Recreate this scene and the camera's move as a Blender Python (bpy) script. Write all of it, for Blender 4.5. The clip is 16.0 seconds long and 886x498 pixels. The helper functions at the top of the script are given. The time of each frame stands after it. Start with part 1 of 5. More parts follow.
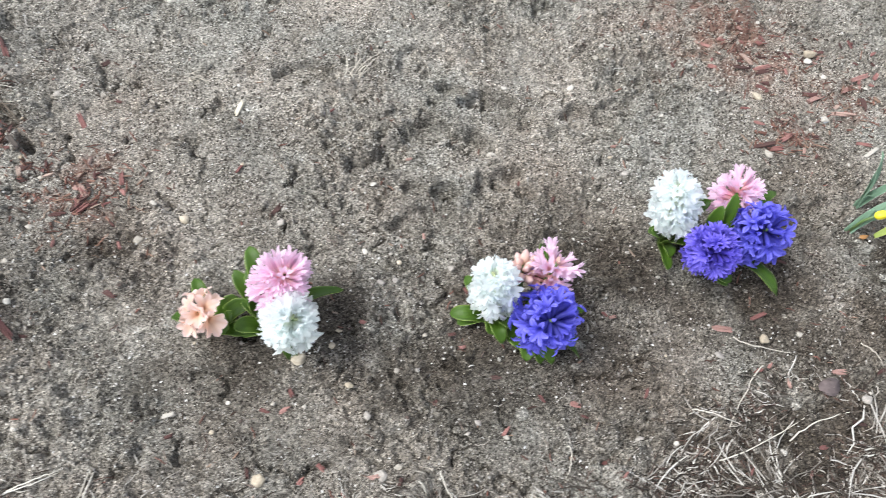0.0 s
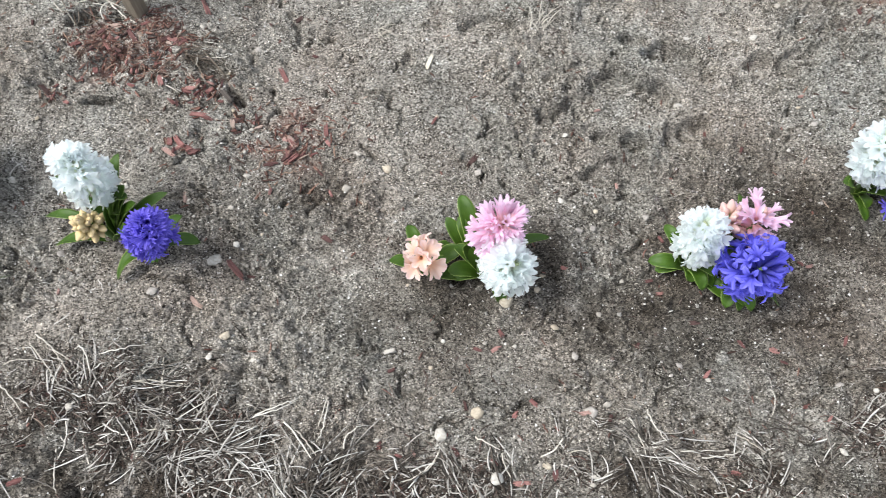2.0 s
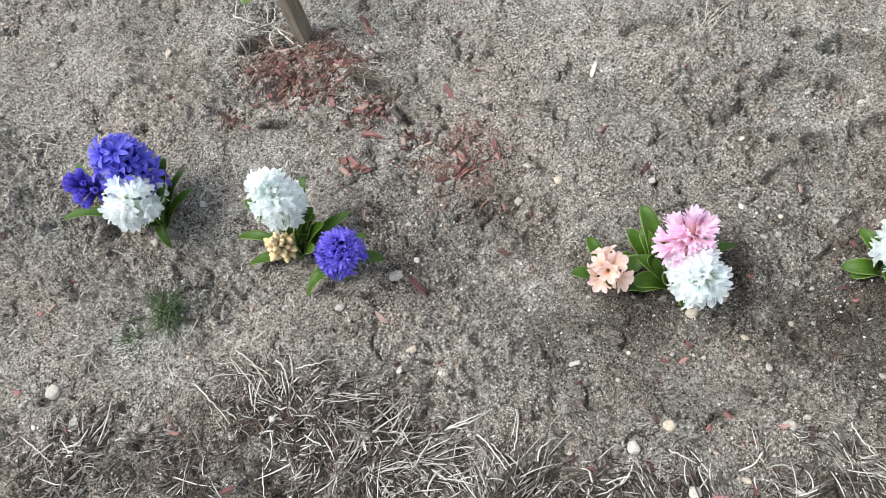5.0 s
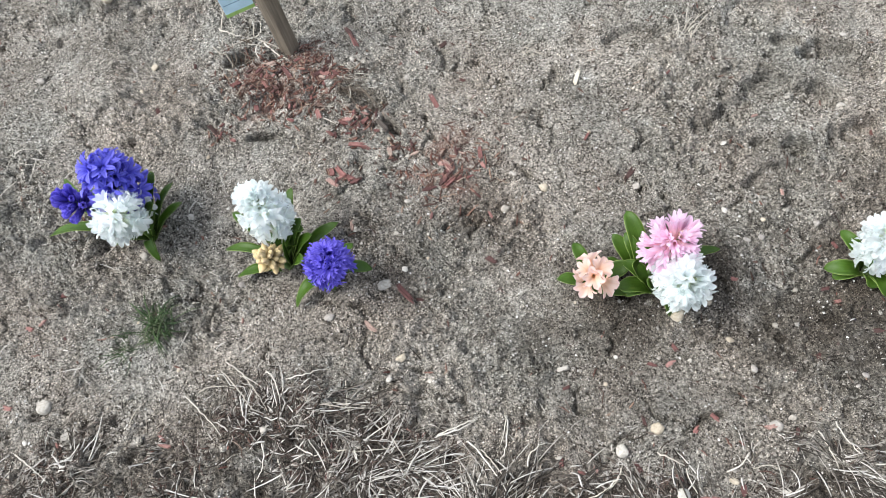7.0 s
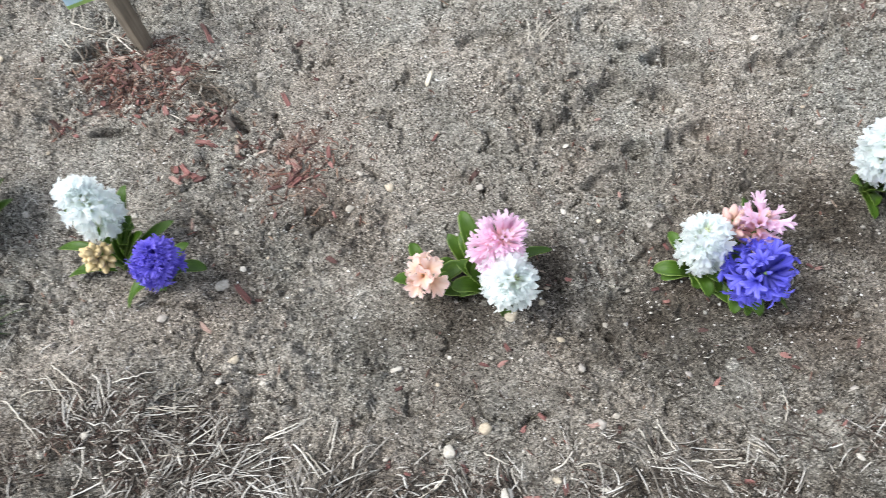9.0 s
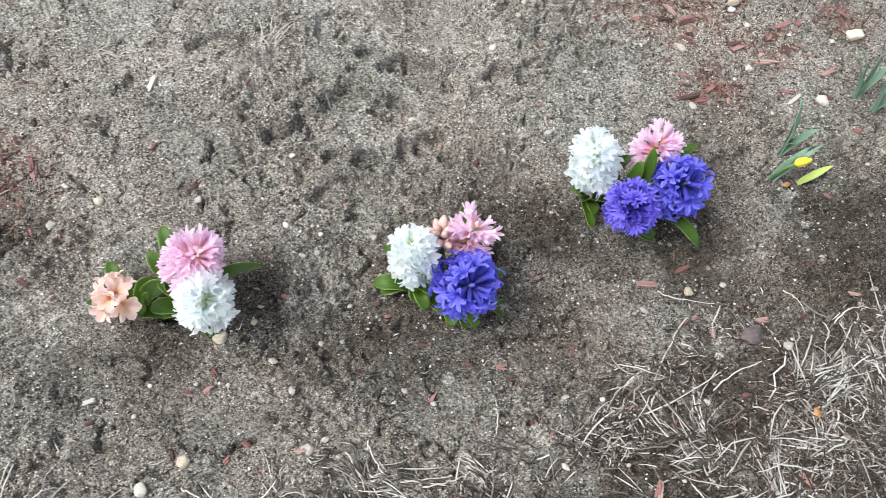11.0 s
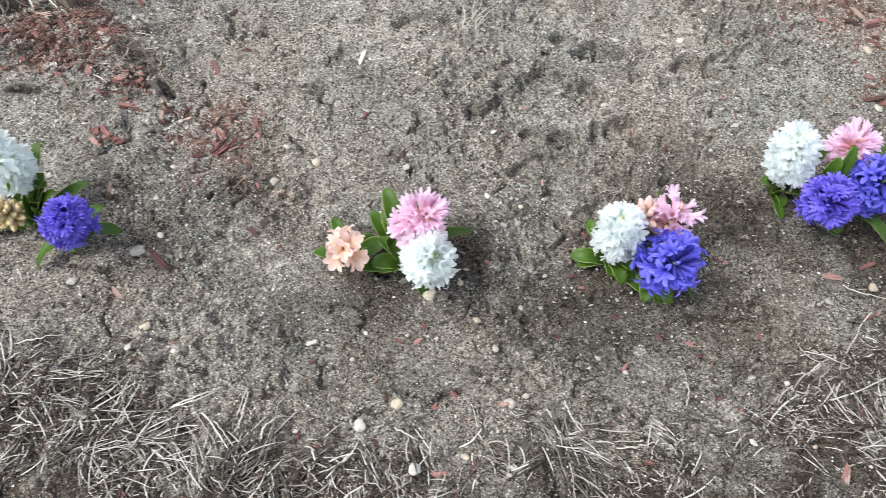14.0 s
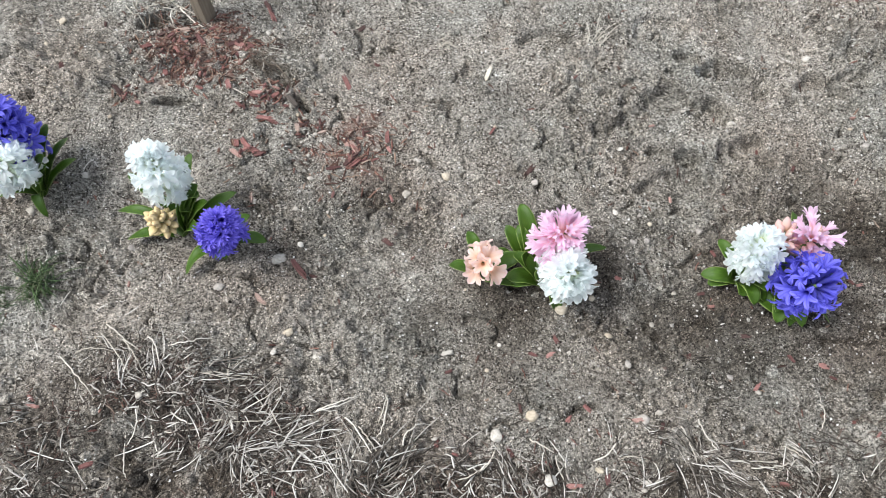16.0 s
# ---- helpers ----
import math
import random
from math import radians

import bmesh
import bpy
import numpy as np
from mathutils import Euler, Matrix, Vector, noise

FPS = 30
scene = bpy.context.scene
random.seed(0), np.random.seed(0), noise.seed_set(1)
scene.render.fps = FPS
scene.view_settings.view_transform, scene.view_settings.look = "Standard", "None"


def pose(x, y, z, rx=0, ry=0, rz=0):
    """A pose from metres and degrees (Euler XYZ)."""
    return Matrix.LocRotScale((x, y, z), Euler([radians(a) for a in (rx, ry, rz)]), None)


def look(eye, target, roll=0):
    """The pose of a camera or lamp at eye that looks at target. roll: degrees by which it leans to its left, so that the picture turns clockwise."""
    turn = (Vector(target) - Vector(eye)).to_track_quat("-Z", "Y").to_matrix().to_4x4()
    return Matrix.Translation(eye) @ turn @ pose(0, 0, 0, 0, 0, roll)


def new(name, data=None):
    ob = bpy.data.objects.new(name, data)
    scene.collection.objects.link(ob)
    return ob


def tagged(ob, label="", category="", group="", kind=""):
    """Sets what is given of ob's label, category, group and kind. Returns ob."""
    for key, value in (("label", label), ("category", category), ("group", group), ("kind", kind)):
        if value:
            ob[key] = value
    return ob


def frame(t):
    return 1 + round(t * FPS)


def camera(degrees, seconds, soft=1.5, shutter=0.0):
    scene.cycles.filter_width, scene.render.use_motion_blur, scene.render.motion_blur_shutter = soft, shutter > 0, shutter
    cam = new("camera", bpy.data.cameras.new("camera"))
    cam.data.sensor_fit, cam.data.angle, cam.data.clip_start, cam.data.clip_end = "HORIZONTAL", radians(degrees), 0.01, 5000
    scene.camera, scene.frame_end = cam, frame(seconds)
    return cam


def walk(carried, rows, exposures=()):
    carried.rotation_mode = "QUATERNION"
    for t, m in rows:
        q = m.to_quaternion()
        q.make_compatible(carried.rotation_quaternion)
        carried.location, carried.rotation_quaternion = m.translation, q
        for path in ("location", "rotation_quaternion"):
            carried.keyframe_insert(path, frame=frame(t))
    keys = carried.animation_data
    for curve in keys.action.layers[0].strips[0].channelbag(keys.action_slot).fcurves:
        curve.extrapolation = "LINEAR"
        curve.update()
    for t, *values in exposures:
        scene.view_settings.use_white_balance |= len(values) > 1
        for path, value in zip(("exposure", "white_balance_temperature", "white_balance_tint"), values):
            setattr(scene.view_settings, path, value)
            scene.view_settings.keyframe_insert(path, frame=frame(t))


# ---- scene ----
cam = camera(60.65, 16.0, soft=0.5, shutter=0.38)
# seconds, eye x y z, yaw, pitch, roll (degrees)
ROWS = [
    (0.0, 0.1016, 0.0020, 1.0122, -6.71, -60.99, 7.53),
    (0.5, 0.0313, -0.0080, 1.0330, -4.31, -62.31, 5.05),
    (1.0, -0.0199, -0.0336, 1.0377, -1.34, -63.18, 3.28),
    (1.5, -0.0571, -0.0389, 1.0391, 1.78, -64.07, 0.64),
    (2.0, -0.0939, -0.0281, 1.0501, 4.27, -65.01, -1.77),
    (2.5, -0.1359, -0.0119, 1.0536, 6.13, -65.94, -3.99),
    (3.0, -0.1694, -0.0068, 1.0566, 7.83, -66.49, -6.02),
    (3.5, -0.1957, 0.0015, 1.0591, 9.92, -66.68, -8.18),
    (4.0, -0.2184, -0.0060, 1.0640, 11.90, -66.55, -9.99),
    (4.5, -0.2378, -0.0160, 1.0840, 16.12, -65.25, -13.73),
    (4.7, -0.2270, -0.0150, 1.0800, 19.30, -64.56, -16.80),
    (5.4, -0.2190, -0.0120, 1.0880, 21.10, -64.20, -18.70),
    (6.8, -0.2110, -0.0100, 1.0960, 19.27, -64.22, -17.80),
    (7.0, -0.2105, -0.0145, 1.0907, 19.30, -63.94, -18.00),
    (7.5, -0.2029, -0.0248, 1.0975, 18.74, -63.74, -17.87),
    (8.0, -0.1750, -0.0208, 1.0913, 17.34, -63.86, -16.88),
    (8.5, -0.1154, -0.0140, 1.0791, 14.30, -64.09, -13.95),
    (9.0, -0.0550, -0.0172, 1.0569, 9.27, -64.18, -8.66),
    (9.5, 0.0138, -0.0169, 1.0302, 3.74, -64.01, -3.06),
    (10.0, 0.0798, -0.0060, 1.0225, -2.05, -63.96, 2.01),
    (10.2, 0.1025, 0.0022, 1.0197, -4.46, -63.88, 3.89),
    (11.2, 0.1880, 0.0120, 1.0110, -12.85, -63.50, 10.00),
    (11.75, 0.1960, 0.0110, 1.0090, -14.05, -63.38, 11.30),
    (12.3, 0.1606, 0.0069, 1.0096, -13.12, -63.36, 11.11),
    (12.5, 0.1357, 0.0016, 1.0133, -12.28, -63.42, 10.84),
    (13.0, 0.0835, -0.0121, 1.0249, -8.65, -63.99, 8.78),
    (13.5, 0.0383, -0.0270, 1.0341, -5.18, -64.49, 6.62),
    (14.0, -0.0295, -0.0466, 1.0497, -1.46, -64.49, 4.02),
    (14.5, -0.0741, -0.0482, 1.0488, 1.77, -64.33, 1.72),
    (15.0, -0.1080, -0.0434, 1.0616, 3.82, -64.68, 0.27),
    (15.5, -0.1403, -0.0417, 1.0682, 5.31, -64.52, -0.88),
    (16.0, -0.1595, -0.0491, 1.0814, 6.76, -64.43, -2.07),
]


def aimed(x, y, z, yaw, pitch, roll):
    a, b = radians(yaw), radians(pitch)
    ahead = Vector((-math.sin(a) * math.cos(b), math.cos(a) * math.cos(b), math.sin(b)))
    return look((x, y, z), Vector((x, y, z)) + ahead, roll)


# the phone's own slow changes of exposure
EXPOSURES = [(0.0, 1.63), (1.0, 1.56), (2.5, 1.54), (3.5, 1.53), (4.5, 1.58), (7.5, 1.57), (9.0, 1.61), (12.5, 1.61), (14.0, 1.60), (15.0, 1.54), (16.0, 1.53)]
walk(cam, [(t, aimed(*p)) for t, *p in ROWS], [(t, e, 6330, 8) for t, e in EXPOSURES])

# ---- light: a bright overcast sky with a wide soft sun behind the cloud ----
SUN_UP, SUN_TURN = 57.0, -98.0
world = bpy.data.worlds.new("overcast_sky")
scene.world = world
world.use_nodes = True
wt = world.node_tree
sky = wt.nodes.new("ShaderNodeTexSky")
sky.sky_type, sky.sun_disc = "NISHITA", False
sky.sun_elevation, sky.sun_rotation = radians(SUN_UP), radians(SUN_TURN)
sky.air_density, sky.dust_density, sky.ozone_density = 1.0, 2.0, 1.0
cloud = wt.nodes.new("ShaderNodeHueSaturation")
cloud.inputs["Saturation"].default_value = 0.42
wt.links.new(sky.outputs[0], cloud.inputs["Color"])
wt.links.new(cloud.outputs[0], wt.nodes["Background"].inputs[0])
wt.nodes["Background"].inputs[1].default_value = 0.103
sun = new("sun", bpy.data.lights.new("sun", "SUN"))
sun.data.energy, sun.data.angle, sun.data.color = 1.35, radians(30), (1.0, 0.98, 0.95)
sa = radians(SUN_TURN)
sun.matrix_world = look((0, 0, 0), (-math.sin(sa) * math.cos(radians(SUN_UP)), -math.cos(sa) * math.cos(radians(SUN_UP)), -math.sin(radians(SUN_UP))))
sun.location = (0, 0, 30)


# ---- materials ----
def material(name):
    m = bpy.data.materials.new(name)
    m.use_nodes = True
    nt = m.node_tree
    return m, nt, nt.nodes["Principled BSDF"]


def node(nt, kind, **values):
    n = nt.nodes.new(kind)
    for key, v in values.items():
        n.inputs[key].default_value = v
    return n


def noise_tex(nt, scale, detail=4.0, rough=0.6, coord=None):
    n = node(nt, "ShaderNodeTexNoise", Scale=scale, Detail=detail, Roughness=rough)
    if coord:
        nt.links.new(coord, n.inputs["Vector"])
    return n.outputs["Fac"]


def ramp(nt, fac, stops):
    r = nt.nodes.new("ShaderNodeValToRGB")
    el = r.color_ramp.elements
    while len(el) < len(stops):
        el.new(0.5)
    for e, (p, c) in zip(el, stops):
        e.position, e.color = p, (*c, 1) if len(c) == 3 else c
    nt.links.new(fac, r.inputs[0])
    return r.outputs[0]


def mix(nt, fac, a, b, mode="MIX"):
    n = nt.nodes.new("ShaderNodeMix")
    n.data_type, n.blend_type = "RGBA", mode
    for sock, v in ((n.inputs[0], fac), (n.inputs[6], a), (n.inputs[7], b)):
        if isinstance(v, (int, float)):
            sock.default_value = v
        elif isinstance(v, tuple):
            sock.default_value = (*v, 1)
        else:
            nt.links.new(v, sock)
    return n.outputs[2]


def scaled(nt, value, factor, plus=0.0):
    n = nt.nodes.new("ShaderNodeMath")
    n.operation = "MULTIPLY_ADD"
    nt.links.new(value, n.inputs[0])
    n.inputs[1].default_value, n.inputs[2].default_value = factor, plus
    return n.outputs[0]


def bump(nt, bsdf, height, strength, distance):
    b = node(nt, "ShaderNodeBump", Strength=strength, Distance=distance)
    nt.links.new(height, b.inputs["Height"])
    nt.links.new(b.outputs[0], bsdf.inputs["Normal"])


def where(nt):
    return nt.nodes.new("ShaderNodeNewGeometry").outputs["Position"]


def attribute(nt, name):
    n = nt.nodes.new("ShaderNodeAttribute")
    n.attribute_name = name
    return n.outputs["Fac"]


def island(nt):
    return nt.nodes.new("ShaderNodeNewGeometry").outputs["Random Per Island"]


def per_object(nt):
    return nt.nodes.new("ShaderNodeObjectInfo").outputs["Random"]


def grains(nt, scale, coord):
    """Cells of sand: a random tone for each grain, and the distance from its middle."""
    v = nt.nodes.new("ShaderNodeTexVoronoi")
    v.inputs["Scale"].default_value = scale
    nt.links.new(coord, v.inputs["Vector"])
    x = nt.nodes.new("ShaderNodeSeparateXYZ")
    nt.links.new(v.outputs["Color"], x.inputs[0])
    return x.outputs[0], v.outputs["Distance"]


def warped(nt, coord, scale, amount):
    """The place, pushed about by noise, so that cells come out uneven."""
    n = node(nt, "ShaderNodeTexNoise", Scale=scale, Detail=2.0)
    nt.links.new(coord, n.inputs["Vector"])
    v = nt.nodes.new("ShaderNodeVectorMath")
    v.operation = "MULTIPLY_ADD"
    nt.links.new(n.outputs["Color"], v.inputs[0])
    v.inputs[1].default_value = (amount, amount, amount)
    nt.links.new(coord, v.inputs[2])
    return v.outputs[0]


def soil_tint(nt, p):
    """Slow change between greyer sand and browner loam."""
    return ramp(nt, noise_tex(nt, 4.5, 3, 0.55, p), [(0.36, (0.965, 1.0, 1.0)), (0.64, (1.045, 0.995, 0.955))])


def soil_material():
    m, nt, b = material("sandy_soil")
    p = where(nt)
    broad = noise_tex(nt, 6.0, 5, 0.65, p)
    patch = noise_tex(nt, 17.0, 4, 0.6, p)
    mid = noise_tex(nt, 38.0, 6, 0.72, p)
    fine = noise_tex(nt, 230.0, 6, 0.78, p)
    q = warped(nt, p, 420.0, 0.0034)
    tone, dome = grains(nt, 520.0, q)
    tone_b, dome_b = grains(nt, 1050.0, q)
    dry = ramp(nt, mid, [(0.30, (0.185, 0.167, 0.145)), (0.5, (0.385, 0.361, 0.326)), (0.70, (0.50, 0.475, 0.435))])
    earth = ramp(nt, broad, [(0.34, (0.82, 0.805, 0.785)), (0.5, (1.06, 1.055, 1.045)), (0.66, (1.28, 1.275, 1.27))])
    c = mix(nt, 1.0, dry, earth, "MULTIPLY")
    c = mix(nt, 1.0, c, soil_tint(nt, p), "MULTIPLY")
    c = mix(nt, 0.9, c, ramp(nt, fine, [(0.385, (0.08, 0.075, 0.07)), (0.5, (0.95, 0.95, 0.95)), (0.64, (1.85, 1.85, 1.82))]), "MULTIPLY")
    sand = mix(nt, 0.9, c, ramp(nt, tone, [(0.0, (0.25, 0.24, 0.23)), (0.4, (0.80, 0.80, 0.79)), (0.8, (1.25, 1.25, 1.23)), (0.95, (1.6, 1.6, 1.58)), (1.0, (2.3, 2.3, 2.25))]), "MULTIPLY")
    sand = mix(nt, 0.8, sand, ramp(nt, tone_b, [(0.0, (0.35, 0.34, 0.33)), (0.5, (1.0, 1.0, 1.0)), (0.92, (1.3, 1.3, 1.28)), (1.0, (1.8, 1.8, 1.76))]), "MULTIPLY")
    # crevice shade between the grains, mixed into the colour at the cell rims
    gap_shade = ramp(nt, dome, [(0.28, (0, 0, 0)), (0.55, (1, 1, 1))])
    sand = mix(nt, scaled(nt, gap_shade, 0.45), sand, mix(nt, mid, (0.026, 0.022, 0.019), (0.125, 0.112, 0.098)))
    c = mix(nt, ramp(nt, patch, [(0.34, (0.45, 0.45, 0.45)), (0.58, (1, 1, 1))]), c, sand)
    c = mix(nt, scaled(nt, attribute(nt, "humus_shade"), 0.90), c, mix(nt, 1.0, c, (0.23, 0.200, 0.177), "MULTIPLY"))
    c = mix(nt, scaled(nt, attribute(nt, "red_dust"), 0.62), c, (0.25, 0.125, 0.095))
    nt.links.new(c, b.inputs["Base Color"])
    b.inputs["Roughness"].default_value = 0.95
    b.inputs["Specular IOR Level"].default_value = 0.1
    lumps = mix(nt, 0.5, mid, fine)
    pits = ramp(nt, dome, [(0.05, (1, 1, 1)), (0.6, (0, 0, 0))])
    pits_b = ramp(nt, dome_b, [(0.05, (1, 1, 1)), (0.6, (0, 0, 0))])
    h = mix(nt, 0.42, lumps, mix(nt, 0.35, pits, pits_b))
    bump(nt, b, h, 1.0, 0.0065)
    return m


def piece_material(name, stops, rough=0.9, random=island, grain=300.0, depth=0.0012, spec=0.2):
    m, nt, b = material(name)
    c = ramp(nt, random(nt), [(q, tuple(0.8 * v for v in rgb)) for q, rgb in stops])
    g = noise_tex(nt, grain, 4, 0.65, where(nt))
    c = mix(nt, 0.7, c, ramp(nt, g, [(0.3, (0.6, 0.58, 0.56)), (0.65, (1.2, 1.2, 1.2))]), "MULTIPLY")
    nt.links.new(c, b.inputs["Base Color"])
    b.inputs["Roughness"].default_value = rough
    b.inputs["Specular IOR Level"].default_value = spec
    bump(nt, b, g, 0.6, depth)
    return m


def petal_material(name, heart, face, tip, rib, rough=0.55, glow=0.3):
    """Petal colour from the throat to the tip along the UV's v, with a darker rib in the middle of u."""
    m, nt, b = material(name)
    uv = nt.nodes.new("ShaderNodeUVMap")
    uv.uv_map = "petal"
    xyz = nt.nodes.new("ShaderNodeSeparateXYZ")
    nt.links.new(uv.outputs[0], xyz.inputs[0])
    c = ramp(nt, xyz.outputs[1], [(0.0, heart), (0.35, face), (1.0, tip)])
    line = ramp(nt, xyz.outputs[0], [(0.3, (0, 0, 0)), (0.5, (1, 1, 1)), (0.7, (0, 0, 0))])
    c = mix(nt, scaled(nt, line, 0.5), c, rib)
    tone = ramp(nt, per_object(nt), [(0, (0.91, 0.91, 0.925)), (1, (1.08, 1.08, 1.08))])
    c = mix(nt, 1.0, c, tone, "MULTIPLY")
    g = noise_tex(nt, 900.0, 3, 0.6, where(nt))
    nt.links.new(c, b.inputs["Base Color"])
    b.inputs["Roughness"].default_value = rough
    b.inputs["Specular IOR Level"].default_value = 0.25
    bump(nt, b, g, 0.35, 0.0006)
    t = nt.nodes.new("ShaderNodeBsdfTranslucent")
    nt.links.new(c, t.inputs[0])
    s = nt.nodes.new("ShaderNodeMixShader")
    s.inputs[0].default_value = glow
    nt.links.new(b.outputs[0], s.inputs[1])
    nt.links.new(t.outputs[0], s.inputs[2])
    nt.links.new(s.outputs[0], nt.nodes["Material Output"].inputs[0])
    return m


def leaf_material(name, dark, light, edge, rough=0.38):
    m, nt, b = material(name)
    uv = nt.nodes.new("ShaderNodeUVMap")
    uv.uv_map = "leaf"
    xyz = nt.nodes.new("ShaderNodeSeparateXYZ")
    nt.links.new(uv.outputs[0], xyz.inputs[0])
    stretch = nt.nodes.new("ShaderNodeMapping")
    stretch.inputs["Scale"].default_value = (38, 2.5, 1)
    nt.links.new(uv.outputs[0], stretch.inputs[0])
    veins = noise_tex(nt, 1.0, 3, 0.5, stretch.outputs[0])
    c = mix(nt, veins, dark, light)
    blotch = noise_tex(nt, 60.0, 3, 0.6, where(nt))
    c = mix(nt, 0.5, c, ramp(nt, blotch, [(0.3, (0.65, 0.68, 0.6)), (0.7, (1.25, 1.2, 1.1))]), "MULTIPLY")
    rim = ramp(nt, xyz.outputs[0], [(0.0, (1, 1, 1)), (0.055, (0, 0, 0)), (0.945, (0, 0, 0)), (1.0, (1, 1, 1))])
    c = mix(nt, scaled(nt, rim, 0.75), c, edge)
    nt.links.new(c, b.inputs["Base Color"])
    b.inputs["Roughness"].default_value = rough
    b.inputs["Specular IOR Level"].default_value = 0.2
    bump(nt, b, veins, 0.3, 0.0008)
    return m


def wood_material(name, dark, light, rough=0.85):
    m, nt, b = material(name)
    co = nt.nodes.new("ShaderNodeTexCoord")
    mp = nt.nodes.new("ShaderNodeMapping")
    mp.inputs["Scale"].default_value = (160, 160, 7)
    nt.links.new(co.outputs["Object"], mp.inputs[0])
    g = noise_tex(nt, 1.0, 6, 0.65, mp.outputs[0])
    stain = noise_tex(nt, 14.0, 3, 0.6, co.outputs["Object"])
    c = ramp(nt, g, [(0.3, dark), (0.7, light)])
    c = mix(nt, 0.6, c, ramp(nt, stain, [(0.35, (0.7, 0.68, 0.66)), (0.65, (1.15, 1.15, 1.15))]), "MULTIPLY")
    nt.links.new(c, b.inputs["Base Color"])
    b.inputs["Roughness"].default_value = rough
    bump(nt, b, g, 0.5, 0.002)
    return m


def plain_material(name, colour, rough=0.5):
    m, nt, b = material(name)
    g = noise_tex(nt, 55.0, 4, 0.6, where(nt))
    nt.links.new(mix(nt, 0.5, colour, ramp(nt, g, [(0.3, tuple(0.75 * v for v in colour)), (0.7, tuple(min(1, 1.15 * v) for v in colour))])), b.inputs["Base Color"])
    b.inputs["Roughness"].default_value = rough
    return m


SOIL = soil_material()


def grain_material():
    """Single grains and crumbs of the soil, each with its own tone, darker by the mask of topsoil, damp and painted
    shade.
    """
    m, nt, b = material("soil_grain")
    c = ramp(nt, attribute(nt, "tone"), [(0.0, (0.012, 0.010, 0.008)), (0.34, (0.046, 0.041, 0.035)), (0.48, (0.225, 0.209, 0.186)), (0.70, (0.42, 0.398, 0.362)), (0.88, (0.58, 0.557, 0.515)), (1.0, (0.82, 0.805, 0.77))])
    p = where(nt)
    broad = noise_tex(nt, 6.0, 5, 0.65, p)
    c = mix(nt, 1.0, c, ramp(nt, broad, [(0.34, (0.82, 0.805, 0.785)), (0.5, (1.04, 1.035, 1.025)), (0.66, (1.22, 1.215, 1.21))]), "MULTIPLY")
    c = mix(nt, 1.0, c, soil_tint(nt, p), "MULTIPLY")
    c = mix(nt, scaled(nt, attribute(nt, "humus_shade"), 0.90), c, mix(nt, 1.0, c, (0.23, 0.200, 0.177), "MULTIPLY"))
    nt.links.new(c, b.inputs["Base Color"])
    b.inputs["Roughness"].default_value = 0.9
    b.inputs["Specular IOR Level"].default_value = 0.15
    return m


GRAIN = grain_material()
CRUMB = piece_material("soil_crumb", [(0, (0.06, 0.052, 0.044)), (0.3, (0.12, 0.088, 0.075)), (0.6, (0.25, 0.232, 0.206)), (1, (0.38, 0.358, 0.322))])
HUMUS_CRUMB = piece_material("humus_crumb", [(0, (0.016, 0.013, 0.010)), (0.7, (0.050, 0.041, 0.034)), (1, (0.13, 0.095, 0.075))])
GRIT = piece_material("quartz_grit", [(0, (0.36, 0.335, 0.30)), (0.6, (0.58, 0.558, 0.515)), (1, (0.92, 0.91, 0.88))], 0.5, spec=0.4)
STRAW = piece_material("bleached_grass", [(0, (0.035, 0.028, 0.022)), (0.38, (0.11, 0.094, 0.078)), (0.66, (0.34, 0.310, 0.270)), (1, (0.84, 0.81, 0.745))], 0.75, grain=700.0, depth=0.0004)
LITTER = piece_material("grass_litter", [(0, (0.022, 0.018, 0.014)), (0.5, (0.080, 0.058, 0.046)), (0.68, (0.150, 0.092, 0.074)), (0.82, (0.30, 0.265, 0.225)), (1, (0.72, 0.68, 0.61))], 0.85, grain=700.0, depth=0.0004)
STRAW_ONE = piece_material("dry_stalk", [(0, (0.50, 0.455, 0.375)), (1, (0.80, 0.755, 0.665))], 0.7, per_object, 500.0, 0.0005)
TWIG = piece_material("dark_twig", [(0, (0.10, 0.075, 0.055)), (1, (0.24, 0.20, 0.16))], 0.85, island, 500.0, 0.0005)
MULCH = piece_material("red_mulch", [(0, (0.075, 0.048, 0.042)), (0.3, (0.15, 0.072, 0.066)), (0.6, (0.27, 0.125, 0.112)), (0.8, (0.39, 0.21, 0.185)), (1, (0.44, 0.34, 0.28))], 0.85, per_object, 420.0, 0.0012)
SHRED = piece_material("red_mulch_shred", [(0, (0.045, 0.030, 0.024)), (0.25, (0.125, 0.072, 0.056)), (0.55, (0.205, 0.098, 0.076)), (0.75, (0.29, 0.150, 0.118)), (0.88, (0.32, 0.22, 0.16)), (1, (0.42, 0.34, 0.27))], 0.9, island, 420.0, 0.0008)
PEBBLE = {
    "w": piece_material("pale_pebble", [(0, (0.40, 0.365, 0.310)), (1, (0.61, 0.575, 0.51))], 0.7, per_object, 260.0, 0.0006, 0.35),
    "t": piece_material("tan_pebble", [(0, (0.40, 0.335, 0.245)), (1, (0.58, 0.51, 0.40))], 0.65, per_object, 260.0, 0.0008, 0.3),
    "g": piece_material("grey_pebble", [(0, (0.30, 0.275, 0.25)), (1, (0.48, 0.44, 0.39))], 0.75, per_object, 260.0, 0.0008, 0.3),
}
GREEN = leaf_material("hyacinth_leaf", (0.017, 0.045, 0.005), (0.062, 0.120, 0.012), (0.28, 0.36, 0.10), 0.42)
